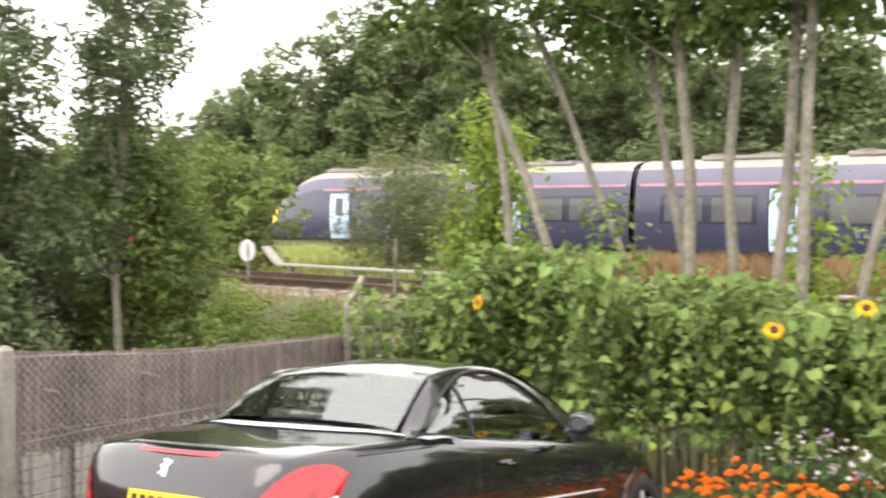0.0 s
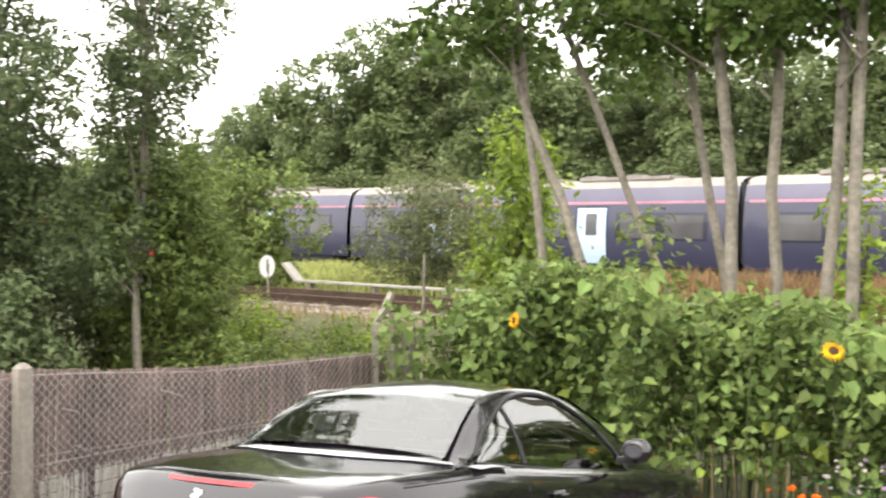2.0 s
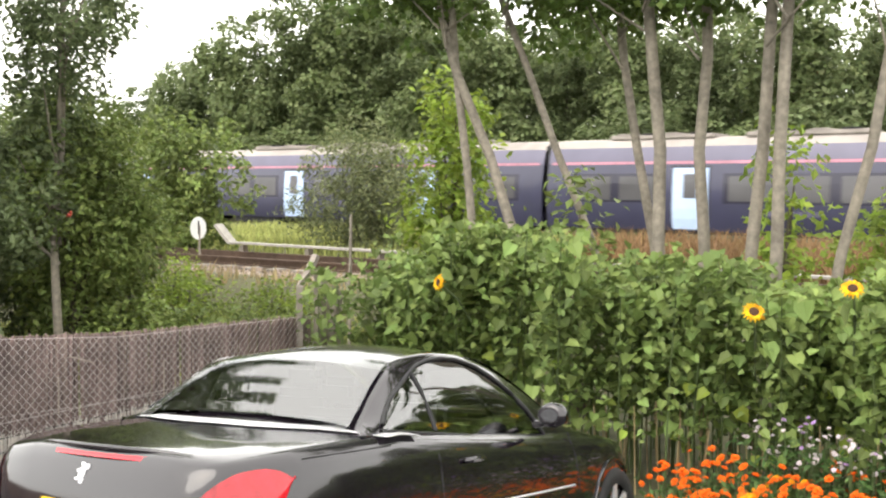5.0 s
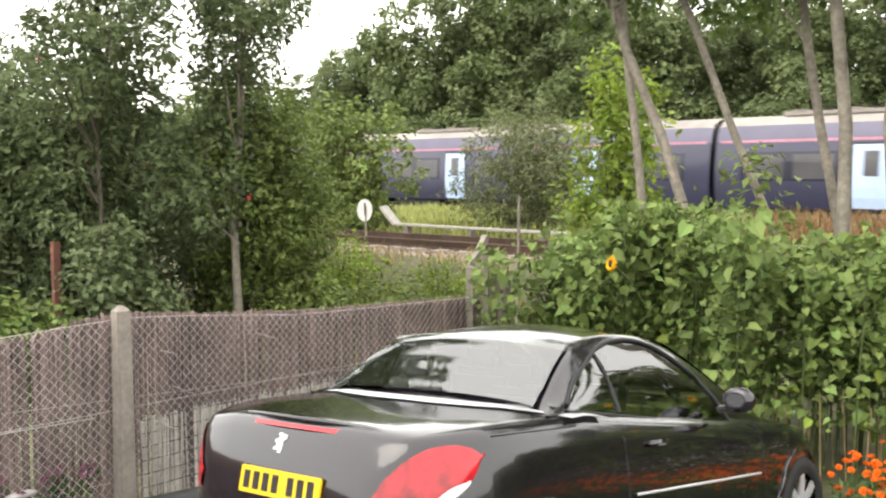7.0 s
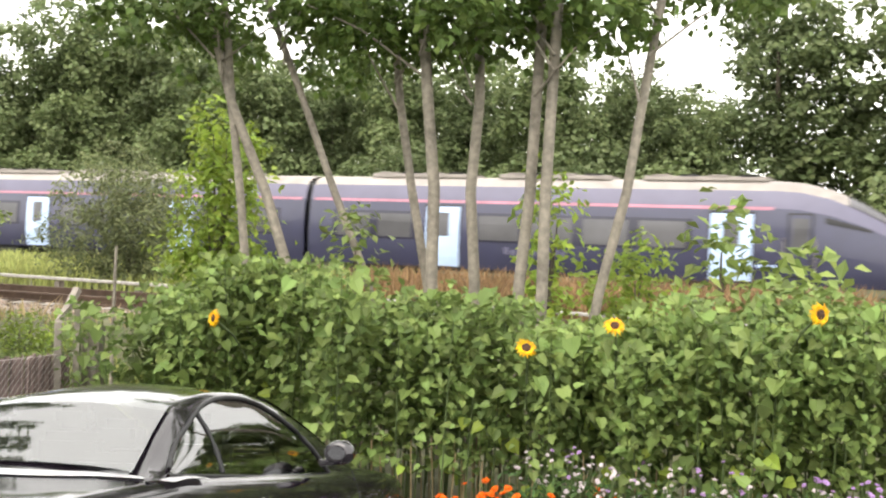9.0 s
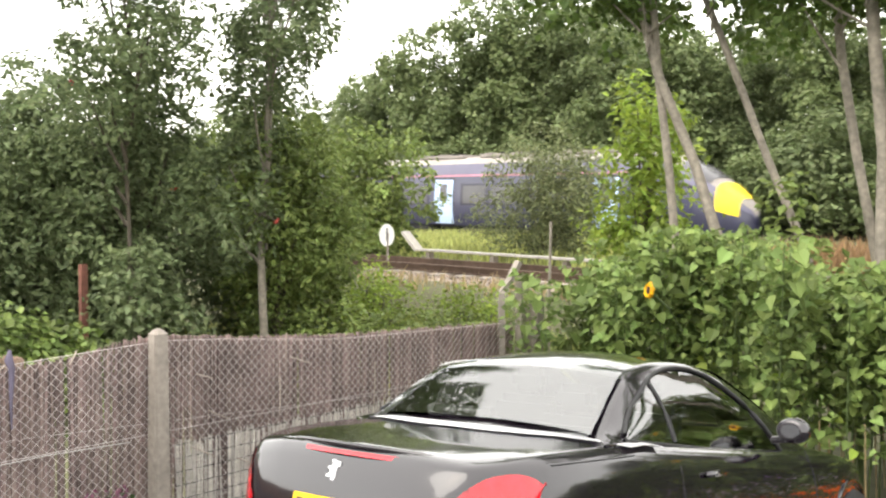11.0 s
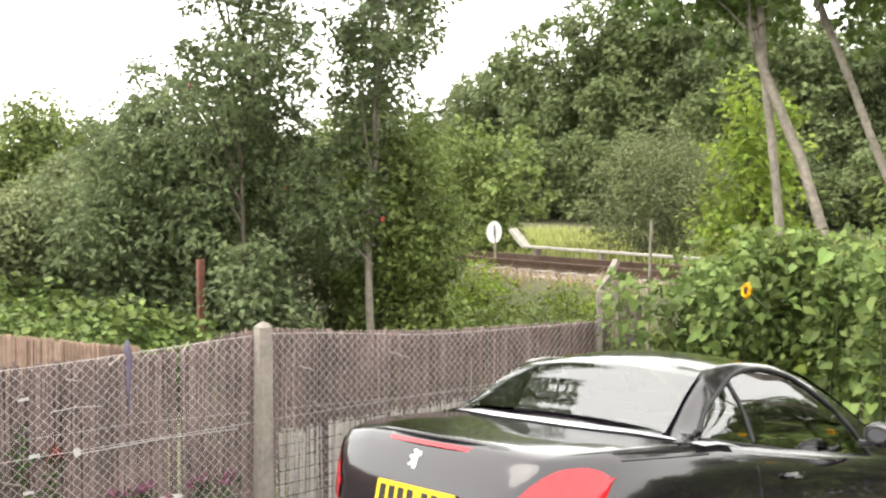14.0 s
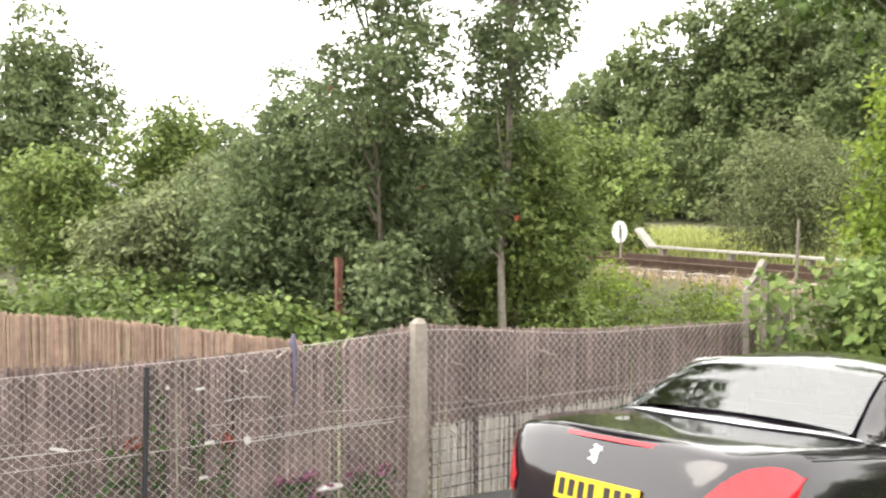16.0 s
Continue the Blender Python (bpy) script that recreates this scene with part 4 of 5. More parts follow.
def build_straws():
    """Pale broken reeds caught in the wire."""
    straw = material("pale_straw", (0.42, 0.36, 0.31), 0.85, var=0.25, scale=20)
    for y, z, dy, dz in ((1.25, 0.80, 0.14, -0.05), (1.35, 0.52, 0.17, -0.09), (2.1, 0.83, 0.22, -0.08), (2.0, 0.40, 0.0, 0.30), (3.0, 0.30, 0.01, 0.38), (1.2, 0.28, 0.22, -0.12), (1.6, 0.12, 0.2, -0.1), (-0.5, 0.90, 0.08, -0.02), (-1.5, 0.62, 0.12, 0.03), (-0.22, 0.96, 0.1, 0.06), (0.3, 0.98, 0.05, 0.09), (-2.2, 0.5, 0.15, 0.02), (-0.9, 0.3, 0.1, -0.04)):
        tagged(tubes("broken_reed", [([(FX + 0.05, y, z), (FX + 0.056, y + dy / 2, z + dz / 2), (FX + 0.05, y + dy, z + dz)], [0.005, 0.006, 0.004])], straw, None, 5), "pale broken reed caught in the wire fence", "reed", "broken reeds")


build_straws()
build_stumps()
build_garden_bits()
build_reeds()
build_chain_link()
build_cane_panel()
build_posts()


# ---- the flower bed ----
M_PETAL = leaf("sunflower_petal", (0.80, 0.42, 0.01), 0.2, 0.6, 0.3)
M_SEED = material("sunflower_disc", (0.05, 0.022, 0.010), 0.95, var=0.5, scale=60, bump=0.8)
M_ORANGE = leaf("marigold_petal", (0.85, 0.20, 0.01), 0.3, 0.7, 0.2)
M_MAUVE = leaf("mauve_petal", (0.48, 0.30, 0.55), 0.35, 0.7, 0.2)
M_WHITEP = leaf("white_petal", (0.70, 0.62, 0.64), 0.2, 0.7, 0.2)
M_DRYSTEM = material("dry_stem", (0.28, 0.21, 0.11), 0.9, var=0.35)
HT_X = [-3.2, -2.9, -2.0, -0.94, 0.2, 1.4, 2.2, 2.94, 4.0, 6.0, 9.0]
HT_Z = [0.7, 1.25, 1.62, 1.70, 1.68, 1.45, 1.45, 1.68, 1.7, 1.6, 1.6]


def build_plant(x, y, seed):
    rng = random.Random(seed)
    h = float(np.interp(x, HT_X, HT_Z)) * rng.uniform(0.94, 1.10)
    g = ground_z(x, y)
    p = thing("sunflower_plant", "tall leafy green sunflower plant in the flower bed", "plant", "sunflower hedge")
    stems, at, size = [], [], []
    for s in range(9):
        bx, by = x + rng.uniform(-0.4, 0.4), y + rng.uniform(-0.5, 0.5)
        top = h * rng.uniform(0.82, 1.0)
        lx, ly = rng.uniform(-0.12, 0.12), rng.uniform(-0.15, 0.1)
        pts = [(bx, by, g - 0.05), (bx + lx * 0.4, by + ly * 0.4, g + (top - g) * 0.5), (bx + lx, by + ly, top)]
        stems.append((pts, [0.009, 0.007, 0.004]))
        for k in range(135):
            w = rng.random() ** 0.62
            z = g + 0.38 + (top - g - 0.36) * w
            f = (z - g) / (top - g)
            a = rng.uniform(0, 6.28)
            r = rng.uniform(0.05, 0.24)
            at.append((bx + lx * f + r * math.cos(a), by + ly * f + r * math.sin(a), z))
            size.append(rng.choice((0.045, 0.055, 0.07, 0.08, 0.10, 0.12)) * rng.uniform(0.85, 1.15))
    for line in stems:
        tubes("stem", [line], M_STEM, p, 5)
    o = np.tile(np.array([[0.1, -0.45, 0.75]]), (len(at), 1))
    tagged(leaves("foliage", at, np.array(size), M_HEDGE, p, o, 0.9, 0.85, 0.25, heart=True), kind="stuff")
    old = [(x + rng.uniform(-0.4, 0.4), y - rng.uniform(0.3, 0.55), g + rng.uniform(0.3, 1.0)) for k in range(4)]
    leaves("yellowed_leaves", old, 0.11, M_BRIGHT, p, np.tile(np.array([[0.1, -0.8, 0.3]]), (4, 1)), 0.9, 0.85, 0.25, heart=True)
    for s in range(8):
        bx, by = x + rng.uniform(-0.42, 0.42), y - 0.25 + rng.uniform(-0.3, 0.3)
        tubes("dry_stem", [([(bx, by, g - 0.05), (bx + rng.uniform(-0.05, 0.05), by, g + rng.uniform(0.4, 0.75))], [0.007, 0.005])], M_DRYSTEM, p, 4)


def build_sunflower(x, y, z, size, face):
    t = thing("sunflower", "yellow sunflower bloom with a dark brown centre", "flower", "sunflowers", (x, y, z))
    t.rotation_euler = face
    bm = bmesh.new()
    bmesh.ops.create_uvsphere(bm, u_segments=16, v_segments=8, radius=size * 0.42)
    bmesh.ops.scale(bm, vec=(1, 0.35, 1), verts=bm.verts)
    part("seed_disc", bm, M_SEED, t, smooth=True)
    v, f = [], []
    for ring, (n, r0, r1, off) in enumerate(((17, 0.34, 1.0, 0.0), (15, 0.34, 0.9, 0.012))):
        for k in range(n):
            a = 2 * math.pi * (k + 0.5 * ring) / n + RNG.uniform(-0.08, 0.08)
            c, s = math.cos(a), math.sin(a)
            L = size * r1 * RNG.uniform(0.85, 1.1)
            w = size * 0.13
            i = len(v)
            for rr, ww, dy in ((size * r0, w * 0.6, 0), (L * 0.7, w, -0.01), (L, 0, 0.012)):
                v += [(c * rr - s * ww, off + dy, s * rr + c * ww), (c * rr + s * ww, off + dy, s * rr - c * ww)]
            f += [(i, i + 1, i + 3, i + 2), (i + 2, i + 3, i + 5, i + 4)]
    mesh_np("petals", v, f, M_PETAL, t)
    tubes("stalk", [([(0, 0.01, 0), (0.01, 0.07, -0.04), (0.02, 0.2, -0.12), (0.02, 0.36, -0.3)], [0.008, 0.009, 0.010, 0.010])], M_STEM, t, 6)


def build_bed():
    x, i = -2.2, 0
    while x < 9.0:
        for y in (4.95, 5.55):
            build_plant(x + (0.3 if y > 5 else 0), y, 100 + i)
            i += 1
        x += 0.62
    build_sunflower(-1.127, 4.40, 1.336, 0.08, (radians(-8), 0, radians(-30)))
    build_sunflower(1.56, 4.30, 1.30, 0.085, (radians(-40), 0, radians(20)))
    build_sunflower(2.19, 4.32, 1.50, 0.08, (radians(-40), 0, radians(10)))
    build_sunflower(3.54, 4.32, 1.66, 0.085, (radians(-5), 0, radians(40)))


def bloom(x, y, z, r, mat, parent, rng):
    """A double bloom: three rings of petals from one heart."""
    v, f = [(x, y, z - r * 0.25)], []
    tx, ty = rng.uniform(-0.4, 0.4), rng.uniform(-0.7, 0.1)
    for ring, (n, rr, up) in enumerate(((10, 1.0, 0.05), (8, 0.8, 0.32), (6, 0.5, 0.5))):
        for k in range(n):
            a = 2 * math.pi * (k + 0.5 * ring) / n + rng.uniform(-0.15, 0.15)
            i = len(v)
            for da, q in ((-0.33, 0.72), (0, 1.0), (0.33, 0.72)):
                px, py = math.cos(a + da) * r * rr * q, math.sin(a + da) * r * rr * q
                v.append((x + px, y + py, z + r * up * q - px * tx - py * ty + rng.uniform(-0.1, 0.1) * r))
            f.append((0, i, i + 1, i + 2))
    return mesh_np("bloom", v, f, mat, parent)


def flower_drift(name, label, mat, x0, x1, y0, y1, z0, z1, n, r, seed):
    """A drift of small round blooms on thin stems over low leaves: each plant is a thing."""
    rng = random.Random(seed)
    for k in range(n):
        x, y = rng.uniform(x0, x1), rng.uniform(y0, y1)
        g = ground_z(x, y)
        t = thing(name, label, "flower", label, (x, y, g))
        at = []
        for b in range(7):
            bx, by, bz = rng.gauss(0, 0.09), rng.gauss(0, 0.09), rng.uniform(z0, z1)
            tubes("stem", [([(bx * 0.3, by * 0.3, -0.03), (bx * 0.8, by * 0.8, bz * 0.6), (bx, by, bz)], [0.004, 0.003, 0.003])], M_STEM, t, 4)
            bloom(bx, by, bz, r * rng.uniform(0.8, 1.25), mat, t, rng)
        for q in range(60):
            at.append((rng.gauss(0, 0.11), rng.gauss(0, 0.11), rng.uniform(0.03, z1 * 0.8)))
        tagged(leaves("foliage", at, 0.07, M_LOWLEAF, t, None, 0.2, 0.4), kind="stuff")


build_bed()
flower_drift("marigold", "bright orange marigolds in the flower bed", M_ORANGE, 1.15, 3.4, 3.3, 4.5, 0.30, 0.54, 42, 0.028, 71)
flower_drift("marigold", "bright orange marigolds in the flower bed", M_ORANGE, 3.3, 5.5, 3.6, 4.4, 0.30, 0.54, 24, 0.030, 72)
flower_drift("marigold", "golden yellow marigolds among the orange ones", M_PETAL, 1.5, 3.2, 3.25, 4.3, 0.28, 0.48, 10, 0.027, 75)
flower_drift("cornflower", "pale pink and white cornflowers in bloom", M_WHITEP, 1.5, 5.0, 4.2, 4.55, 0.45, 0.74, 18, 0.020, 73)
flower_drift("cornflower", "mauve cornflowers above the orange marigolds", M_MAUVE, 1.7, 5.0, 4.2, 4.55, 0.5, 0.82, 18, 0.020, 74)


# ---- the parked car ----
M_PAINT = material("black_car_paint", (0.0095, 0.007, 0.0105), 0.16, 0.15, var=0.15, scale=2, spec=0.5, coat=1.0)
M_CARGLASS = pane_glass("car_glass", (0.78, 0.82, 0.82))
M_DEEP = material("dark_interior", (0.012, 0.012, 0.013), 0.6, var=0.3, scale=6)
M_ALU = material("brushed_trim", (0.80, 0.80, 0.82), 0.35, 0.6, var=0.06, scale=30)
M_RED = material("red_lens", (0.40, 0.004, 0.012), 0.12, var=0.6, scale=16, spec=0.5, coat=0.6)
M_CLEARLENS = material("clear_lens", (0.62, 0.60, 0.58), 0.1, var=0.15, scale=20, spec=0.8, coat=1.0)
M_PLATE = material("yellow_plate", (0.75, 0.48, 0.015), 0.4, var=0.05)
M_INK = material("black_ink", (0.012, 0.012, 0.012), 0.5)
M_TYRE = material("tyre_rubber", (0.018, 0.018, 0.018), 0.85, var=0.3, scale=20)
M_MIRROR = material("mirror_silver", (0.22, 0.22, 0.23), 0.04, 1.0, var=0.02)
M_SEAT = material("seat_cloth", (0.05, 0.05, 0.055), 0.8, var=0.3, scale=12)
#         y     bottom half-w shoulder centre
BODY = [(0.000, 0.38, 0.46, 0.62, 0.64), (0.012, 0.34, 0.52, 0.70, 0.73), (0.035, 0.29, 0.58, 0.79, 0.83), (0.070, 0.27, 0.64, 0.865, 0.905),
        (0.100, 0.26, 0.675, 0.905, 0.950), (0.125, 0.25, 0.70, 0.925, 0.968), (0.18, 0.24, 0.738, 0.938, 0.974), (0.30, 0.23, 0.80, 0.958, 0.984),
        (0.42, 0.22, 0.835, 0.970, 0.994), (0.60, 0.21, 0.856, 0.978, 1.006), (0.80, 0.20, 0.868, 0.986, 1.022), (1.05, 0.19, 0.873, 0.990, 1.030), (1.60, 0.19, 0.875, 0.945, 0.99),
        (2.20, 0.19, 0.875, 0.895, 0.96), (2.55, 0.19, 0.872, 0.868, 0.95), (2.90, 0.19, 0.868, 0.84, 0.93), (3.30, 0.20, 0.858, 0.80, 0.87),
        (3.60, 0.21, 0.825, 0.76, 0.81), (3.85, 0.23, 0.735, 0.68, 0.72), (3.98, 0.26, 0.60, 0.58, 0.61), (4.037, 0.32, 0.40, 0.48, 0.51)]
ROOF_Y = [0.84, 0.95, 1.10, 1.27, 1.45, 1.65, 1.85, 2.05, 2.25, 2.45, 2.65, 2.85, 3.02]
ROOF_Z = [1.025, 1.095, 1.205, 1.310, 1.360, 1.383, 1.385, 1.365, 1.310, 1.225, 1.125, 1.015, 0.93]
EDGE_X = [0.70, 0.675, 0.635, 0.595, 0.560, 0.540, 0.530, 0.535, 0.555, 0.585, 0.62, 0.65, 0.68]


def curve_at(y, ys, vs):
    """A smooth curve through the given values."""
    i = max(0, min(len(ys) - 2, int(np.searchsorted(ys, y)) - 1))
    t = (y - ys[i]) / (ys[i + 1] - ys[i])
    a, b, c, d = vs[max(i - 1, 0)], vs[i], vs[i + 1], vs[min(i + 2, len(vs) - 1)]
    return b + 0.5 * t * (c - a + t * (2 * a - 5 * b + 4 * c - d + t * (3 * (b - c) + d - a)))


def body_section(y):
    ys = [r[0] for r in BODY]
    z0, w, zs, zc = (float(np.interp(y, ys, [r[k] for r in BODY])) for k in (1, 2, 3, 4))
    return [(0.0, z0), (w * 0.86, z0), (w * 0.955, z0 + 0.05), (w * 0.985, z0 + (zs - z0) * 0.28), (w, z0 + (zs - z0) * 0.5), (w * 0.995, z0 + (zs - z0) * 0.66),
            (w * 0.975, zs - (zs - z0) * 0.15), (w * 0.955, zs - (zs - z0) * 0.06), (w * 0.92, zs - 0.002), (w * 0.86, zs + (zc - zs) * 0.35), (w * 0.62, zs + (zc - zs) * 0.8), (w * 0.3, zc - 0.003), (0.0, zc)]


def body_x(y, z):
    """Half width of the body at a place along it and a height."""
    sec = body_section(y)[1:9]
    return float(np.interp(z, [b for a, b in sec], [a for a, b in sec]))


def belt_z(y):
    """Height of the window sill, which rises towards the rear."""
    return 1.02 - 0.10 * (y - 1.0)


def side_x(y, z):
    """Half width of the cabin's side."""
    xe, ze = curve_at(y, ROOF_Y, EDGE_X), curve_at(y, ROOF_Y, ROOF_Z) - 0.045
    zb = belt_z(y) - 0.04
    k = min(1.0, max(0.0, (z - zb) / max(0.05, ze - zb)))
    return 0.775 + (xe - 0.775) * k + 0.035 * math.sin(math.pi * k)


def cabin_point(y, u):
    """u: 0 at the belt, 0.6 at the roof's edge, 1 on the centre line."""
    xe, zc = curve_at(y, ROOF_Y, EDGE_X), curve_at(y, ROOF_Y, ROOF_Z)
    ze = zc - 0.045
    if u < 0.6:
        zb = belt_z(y) - 0.04
        z = zb + (max(ze, zb + 0.01) - zb) * u / 0.6
        return side_x(y, z), z
    k = (u - 0.6) / 0.4
    return xe * (1 - k), ze + 0.045 * math.sin(k * math.pi / 2)


def patch(name, rows, mat, parent, label="", thick=0.0, smooth=True, skip=None):
    """A sheet through rows of points, with thickness where given."""
    bm = bmesh.new()
    g = [[bm.verts.new(p) for p in r] for r in rows]
    for i in range(len(g) - 1):
        for k in range(len(g[0]) - 1):
            if skip and all(skip(p) for p in (rows[i][k], rows[i][k + 1], rows[i + 1][k + 1], rows[i + 1][k])):
                continue
            try:
                bm.faces.new((g[i][k], g[i][k + 1], g[i + 1][k + 1], g[i + 1][k]))
            except ValueError:
                pass
    bmesh.ops.remove_doubles(bm, verts=bm.verts, dist=0.0004)
    bmesh.ops.recalc_face_normals(bm, faces=bm.faces)
    if thick:
        bmesh.ops.solidify(bm, geom=bm.faces[:], thickness=thick)
        bmesh.ops.recalc_face_normals(bm, faces=bm.faces)
    return part(name, bm, mat, parent, label, smooth)


def side_window_top(y):
    return float(np.interp(y, [1.00, 1.06, 1.15, 1.25, 1.354, 1.49, 1.62, 1.75, 1.9, 2.05, 2.19, 2.30, 2.40, 2.48, 2.54], [1.03, 1.075, 1.135, 1.185, 1.231, 1.279, 1.303, 1.312, 1.305, 1.275, 1.213, 1.145, 1.059, 0.955, 0.875]))


def build_parked_car():
    c = thing("parked_car", "glossy black two-door coupe parked beside the fence", "car")
    ys = sorted(set([r[0] for r in BODY] + [0.22, 0.4, 0.65, 0.92, 1.3, 1.9, 2.45, 2.85, 3.15, 3.45, 3.72]))
    rows = []
    for y in ys:
        sec = body_section(y)
        rows.append([(x, y, z) for x, z in sec] + [(-x, y, z) for x, z in sec[-2:0:-1]] + [(0, y, sec[0][1])])
    body = patch("body", rows, M_PAINT, c, "glossy black bodywork")
    for end, r in ((0, rows[0]), (1, rows[-1])):
        bm = bmesh.new()
        bm.faces.new([bm.verts.new(p) for p in r[:-1]])
        part("bumper_face", bm, M_PAINT, body)
    us = [k / 30 for k in range(31)]
    cy = [0.84 + 2.18 * k / 72 for k in range(73)]
    rows = []
    for y in cy:
        right = [cabin_point(y, u) for u in us]
        rows.append([(x, y, z) for x, z in right] + [(-x, y, z) for x, z in right[-2::-1]])
    def open_for_glass(p):
        """Where the hard top is cut out for its windows."""
        x, y, z = p
        if 0.90 < y < 1.27 or 2.24 < y < 2.93:
            if abs(x) < curve_at(y, ROOF_Y, EDGE_X) * 0.93 and z > curve_at(y, ROOF_Y, ROOF_Z) - 0.05:
                return True
        return 1.03 < y < 2.51 and abs(x) > 0.54 and belt_z(y) + 0.004 < z < side_window_top(y) - 0.004

    patch("hard_top", rows, M_PAINT, c, "black folding hard top", skip=open_for_glass)
    # seats, dashboard and wheel inside
    for sx in (-0.36, 0.36):
        for name, ya, za, zb, w in (("front_seat", 1.78, 0.90, 1.13, 0.23), ("rear_seat", 1.22, 0.92, 1.08, 0.24)):
            seat = box(name, sx - w, sx + w, ya - 0.06, ya + 0.06, za, zb, M_SEAT, c, 0.045, "dark cloth seat back")
            box("headrest", sx - 0.12, sx + 0.12, ya - 0.06, ya + 0.04, zb + 0.02, zb + 0.15, M_SEAT, seat, 0.04)
    box("dashboard", -0.68, 0.68, 2.42, 2.72, 0.90, 0.985, M_DEEP, c, 0.03)
    rim = [(0.36 + 0.18 * math.cos(k * math.pi / 12), 2.36 - 0.07 * math.sin(k * math.pi / 12), 0.95 + 0.17 * math.sin(k * math.pi / 12)) for k in range(25)]
    tubes("steering_wheel", [(rim, [0.016] * 25)], M_DEEP, c, 6)
    # rear window and windscreen lie 4 mm over the hard top
    for name, ya, yb, lab in (("rear_window", 0.885, 1.285, "sky-reflecting rear window"), ("windscreen", 2.22, 2.95, "raked windscreen")):
        rows = []
        for k in range(13):
            y = ya + (yb - ya) * k / 12
            xe, zc = curve_at(y, ROOF_Y, EDGE_X) * 0.955, curve_at(y, ROOF_Y, ROOF_Z)
            rows.append([(xe * j / 8, y, zc - 0.045 * (1 - math.cos(math.asin(min(1, abs(j) / 8 * 0.955)))) + 0.016) for j in range(-8, 9)])
        patch(name, rows, M_CARGLASS, c, lab)
    for s in (-1, 1):
        for name, ya, yb in (("quarter_window", 1.005, 1.40), ("door_window", 1.43, 2.535)):
            rows = []
            for k in range(19):
                y = ya + (yb - ya) * k / 18
                zt = side_window_top(y)
                zb = belt_z(y)
                zb = min(zb, zt - 0.002)
                rows.append([(s * (side_x(y, zb + (zt - zb) * j / 7) + 0.005), y, zb + (zt - zb) * j / 7) for j in range(8)])
            patch(name, rows, M_CARGLASS, c, "tinted side window")
        edge = [(s * (side_x(y, side_window_top(y)) + 0.006), y, side_window_top(y) + 0.008) for y in [1.0 + 1.54 * k / 30 for k in range(31)]]
        tubes("window_seal", [(edge, [0.011] * 31)], M_DEEP, c, 6)
        sill = [(s * (side_x(y, belt_z(y)) + 0.010), y, belt_z(y) - 0.01) for y in [0.98 + 1.58 * k / 20 for k in range(21)]]
        tubes("window_sill_trim", [(sill, [0.010] * 21)], M_DEEP, c, 6)
        tubes("window_divider", [([(s * (side_x(1.415, z) + 0.006), 1.415, z) for z in (0.985, 1.08, 1.18, 1.252)], [0.012] * 4)], M_DEEP, c, 6)
        # tail lamp wrapped round the rear corner
        LY = [0.02, 0.045, 0.08, 0.12, 0.17, 0.23, 0.29, 0.34, 0.385]
        LT = [0.70, 0.775, 0.838, 0.880, 0.905, 0.918, 0.918, 0.905, 0.875]
        LB = [0.62, 0.625, 0.635, 0.65, 0.675, 0.71, 0.755, 0.81, 0.89]
        rows, lens = [], []
        for k in range(25):
            y = 0.022 + 0.363 * (k / 24) ** 1.3
            zt, zb = curve_at(y, LY, LT), curve_at(y, LY, LB)
            rows.append([(s * (body_x(y, zb + (zt - zb) * j / 9) + 0.003 + 0.012 * math.sin(math.pi * (0.08 + 0.84 * j / 9)) ** 0.5), y - 0.004, zb + (zt - zb) * j / 9) for j in range(10)])
            if 9 < k < 21:
                hh = 0.045 * math.sin(math.pi * (k - 9) / 12)
                lens.append([(s * (body_x(y, zb + 0.006 + hh * j / 3) + 0.019), y - 0.006, zb + 0.006 + hh * j / 3) for j in range(4)])
        lamp = patch("tail_lamp", rows, M_RED, c, "large glossy red tail lamp")
        patch("reversing_lens", lens, M_CLEARLENS, lamp)
        # mirror
        bm = bmesh.new()
        bmesh.ops.create_uvsphere(bm, u_segments=20, v_segments=12, radius=1)
        bmesh.ops.scale(bm, vec=(0.09, 0.072, 0.068), verts=bm.verts)
        for v in bm.verts:
            if v.co.y < -0.045:
                v.co.y = -0.045
        mir = part("door_mirror", bm, M_PAINT, c, "black door mirror", True)
        mir.location = (s * 0.935, 2.33, 1.015)
        bm = bmesh.new()
        bmesh.ops.create_circle(bm, cap_ends=True, segments=20, radius=1, matrix=Matrix.Rotation(radians(90), 4, "X"))
        bmesh.ops.scale(bm, vec=(0.05, 1, 0.034), verts=bm.verts)
        g = part("mirror_glass", bm, M_MIRROR, mir)
        g.location = (0, -0.048, 0)
        tubes("mirror_arm", [([(s * -0.13, 0.03, -0.06), (s * -0.03, 0.0, -0.045)], [0.02, 0.022])], M_PAINT, mir, 8)
        # door handle, rubbing strip, seams
        bm = bmesh.new()
        add_box(bm, -0.015, 0.015, -0.10, 0.10, -0.014, 0.014, 0.012)
        h = part("door_handle", bm, M_PAINT, c, smooth=True)
        h.location = (s * (body_x(1.62, 0.84) + 0.018), 1.62, 0.84)
        strip = [(s * (body_x(y, 0.62 - 0.02 * (y - 1.4)) + 0.004), y, 0.62 - 0.025 * (y - 1.4)) for y in [1.40 + 1.34 * k / 8 for k in range(9)]]
        tubes("rubbing_strip", [(strip, [0.007] * 9)], M_ALU, c, 6)
        seam = [(s * (body_x(1.36, z) + 0.0005), 1.36 - 0.05 * (z - 0.4), z) for z in (0.3, 0.45, 0.6, 0.75, 0.88, 0.955)]
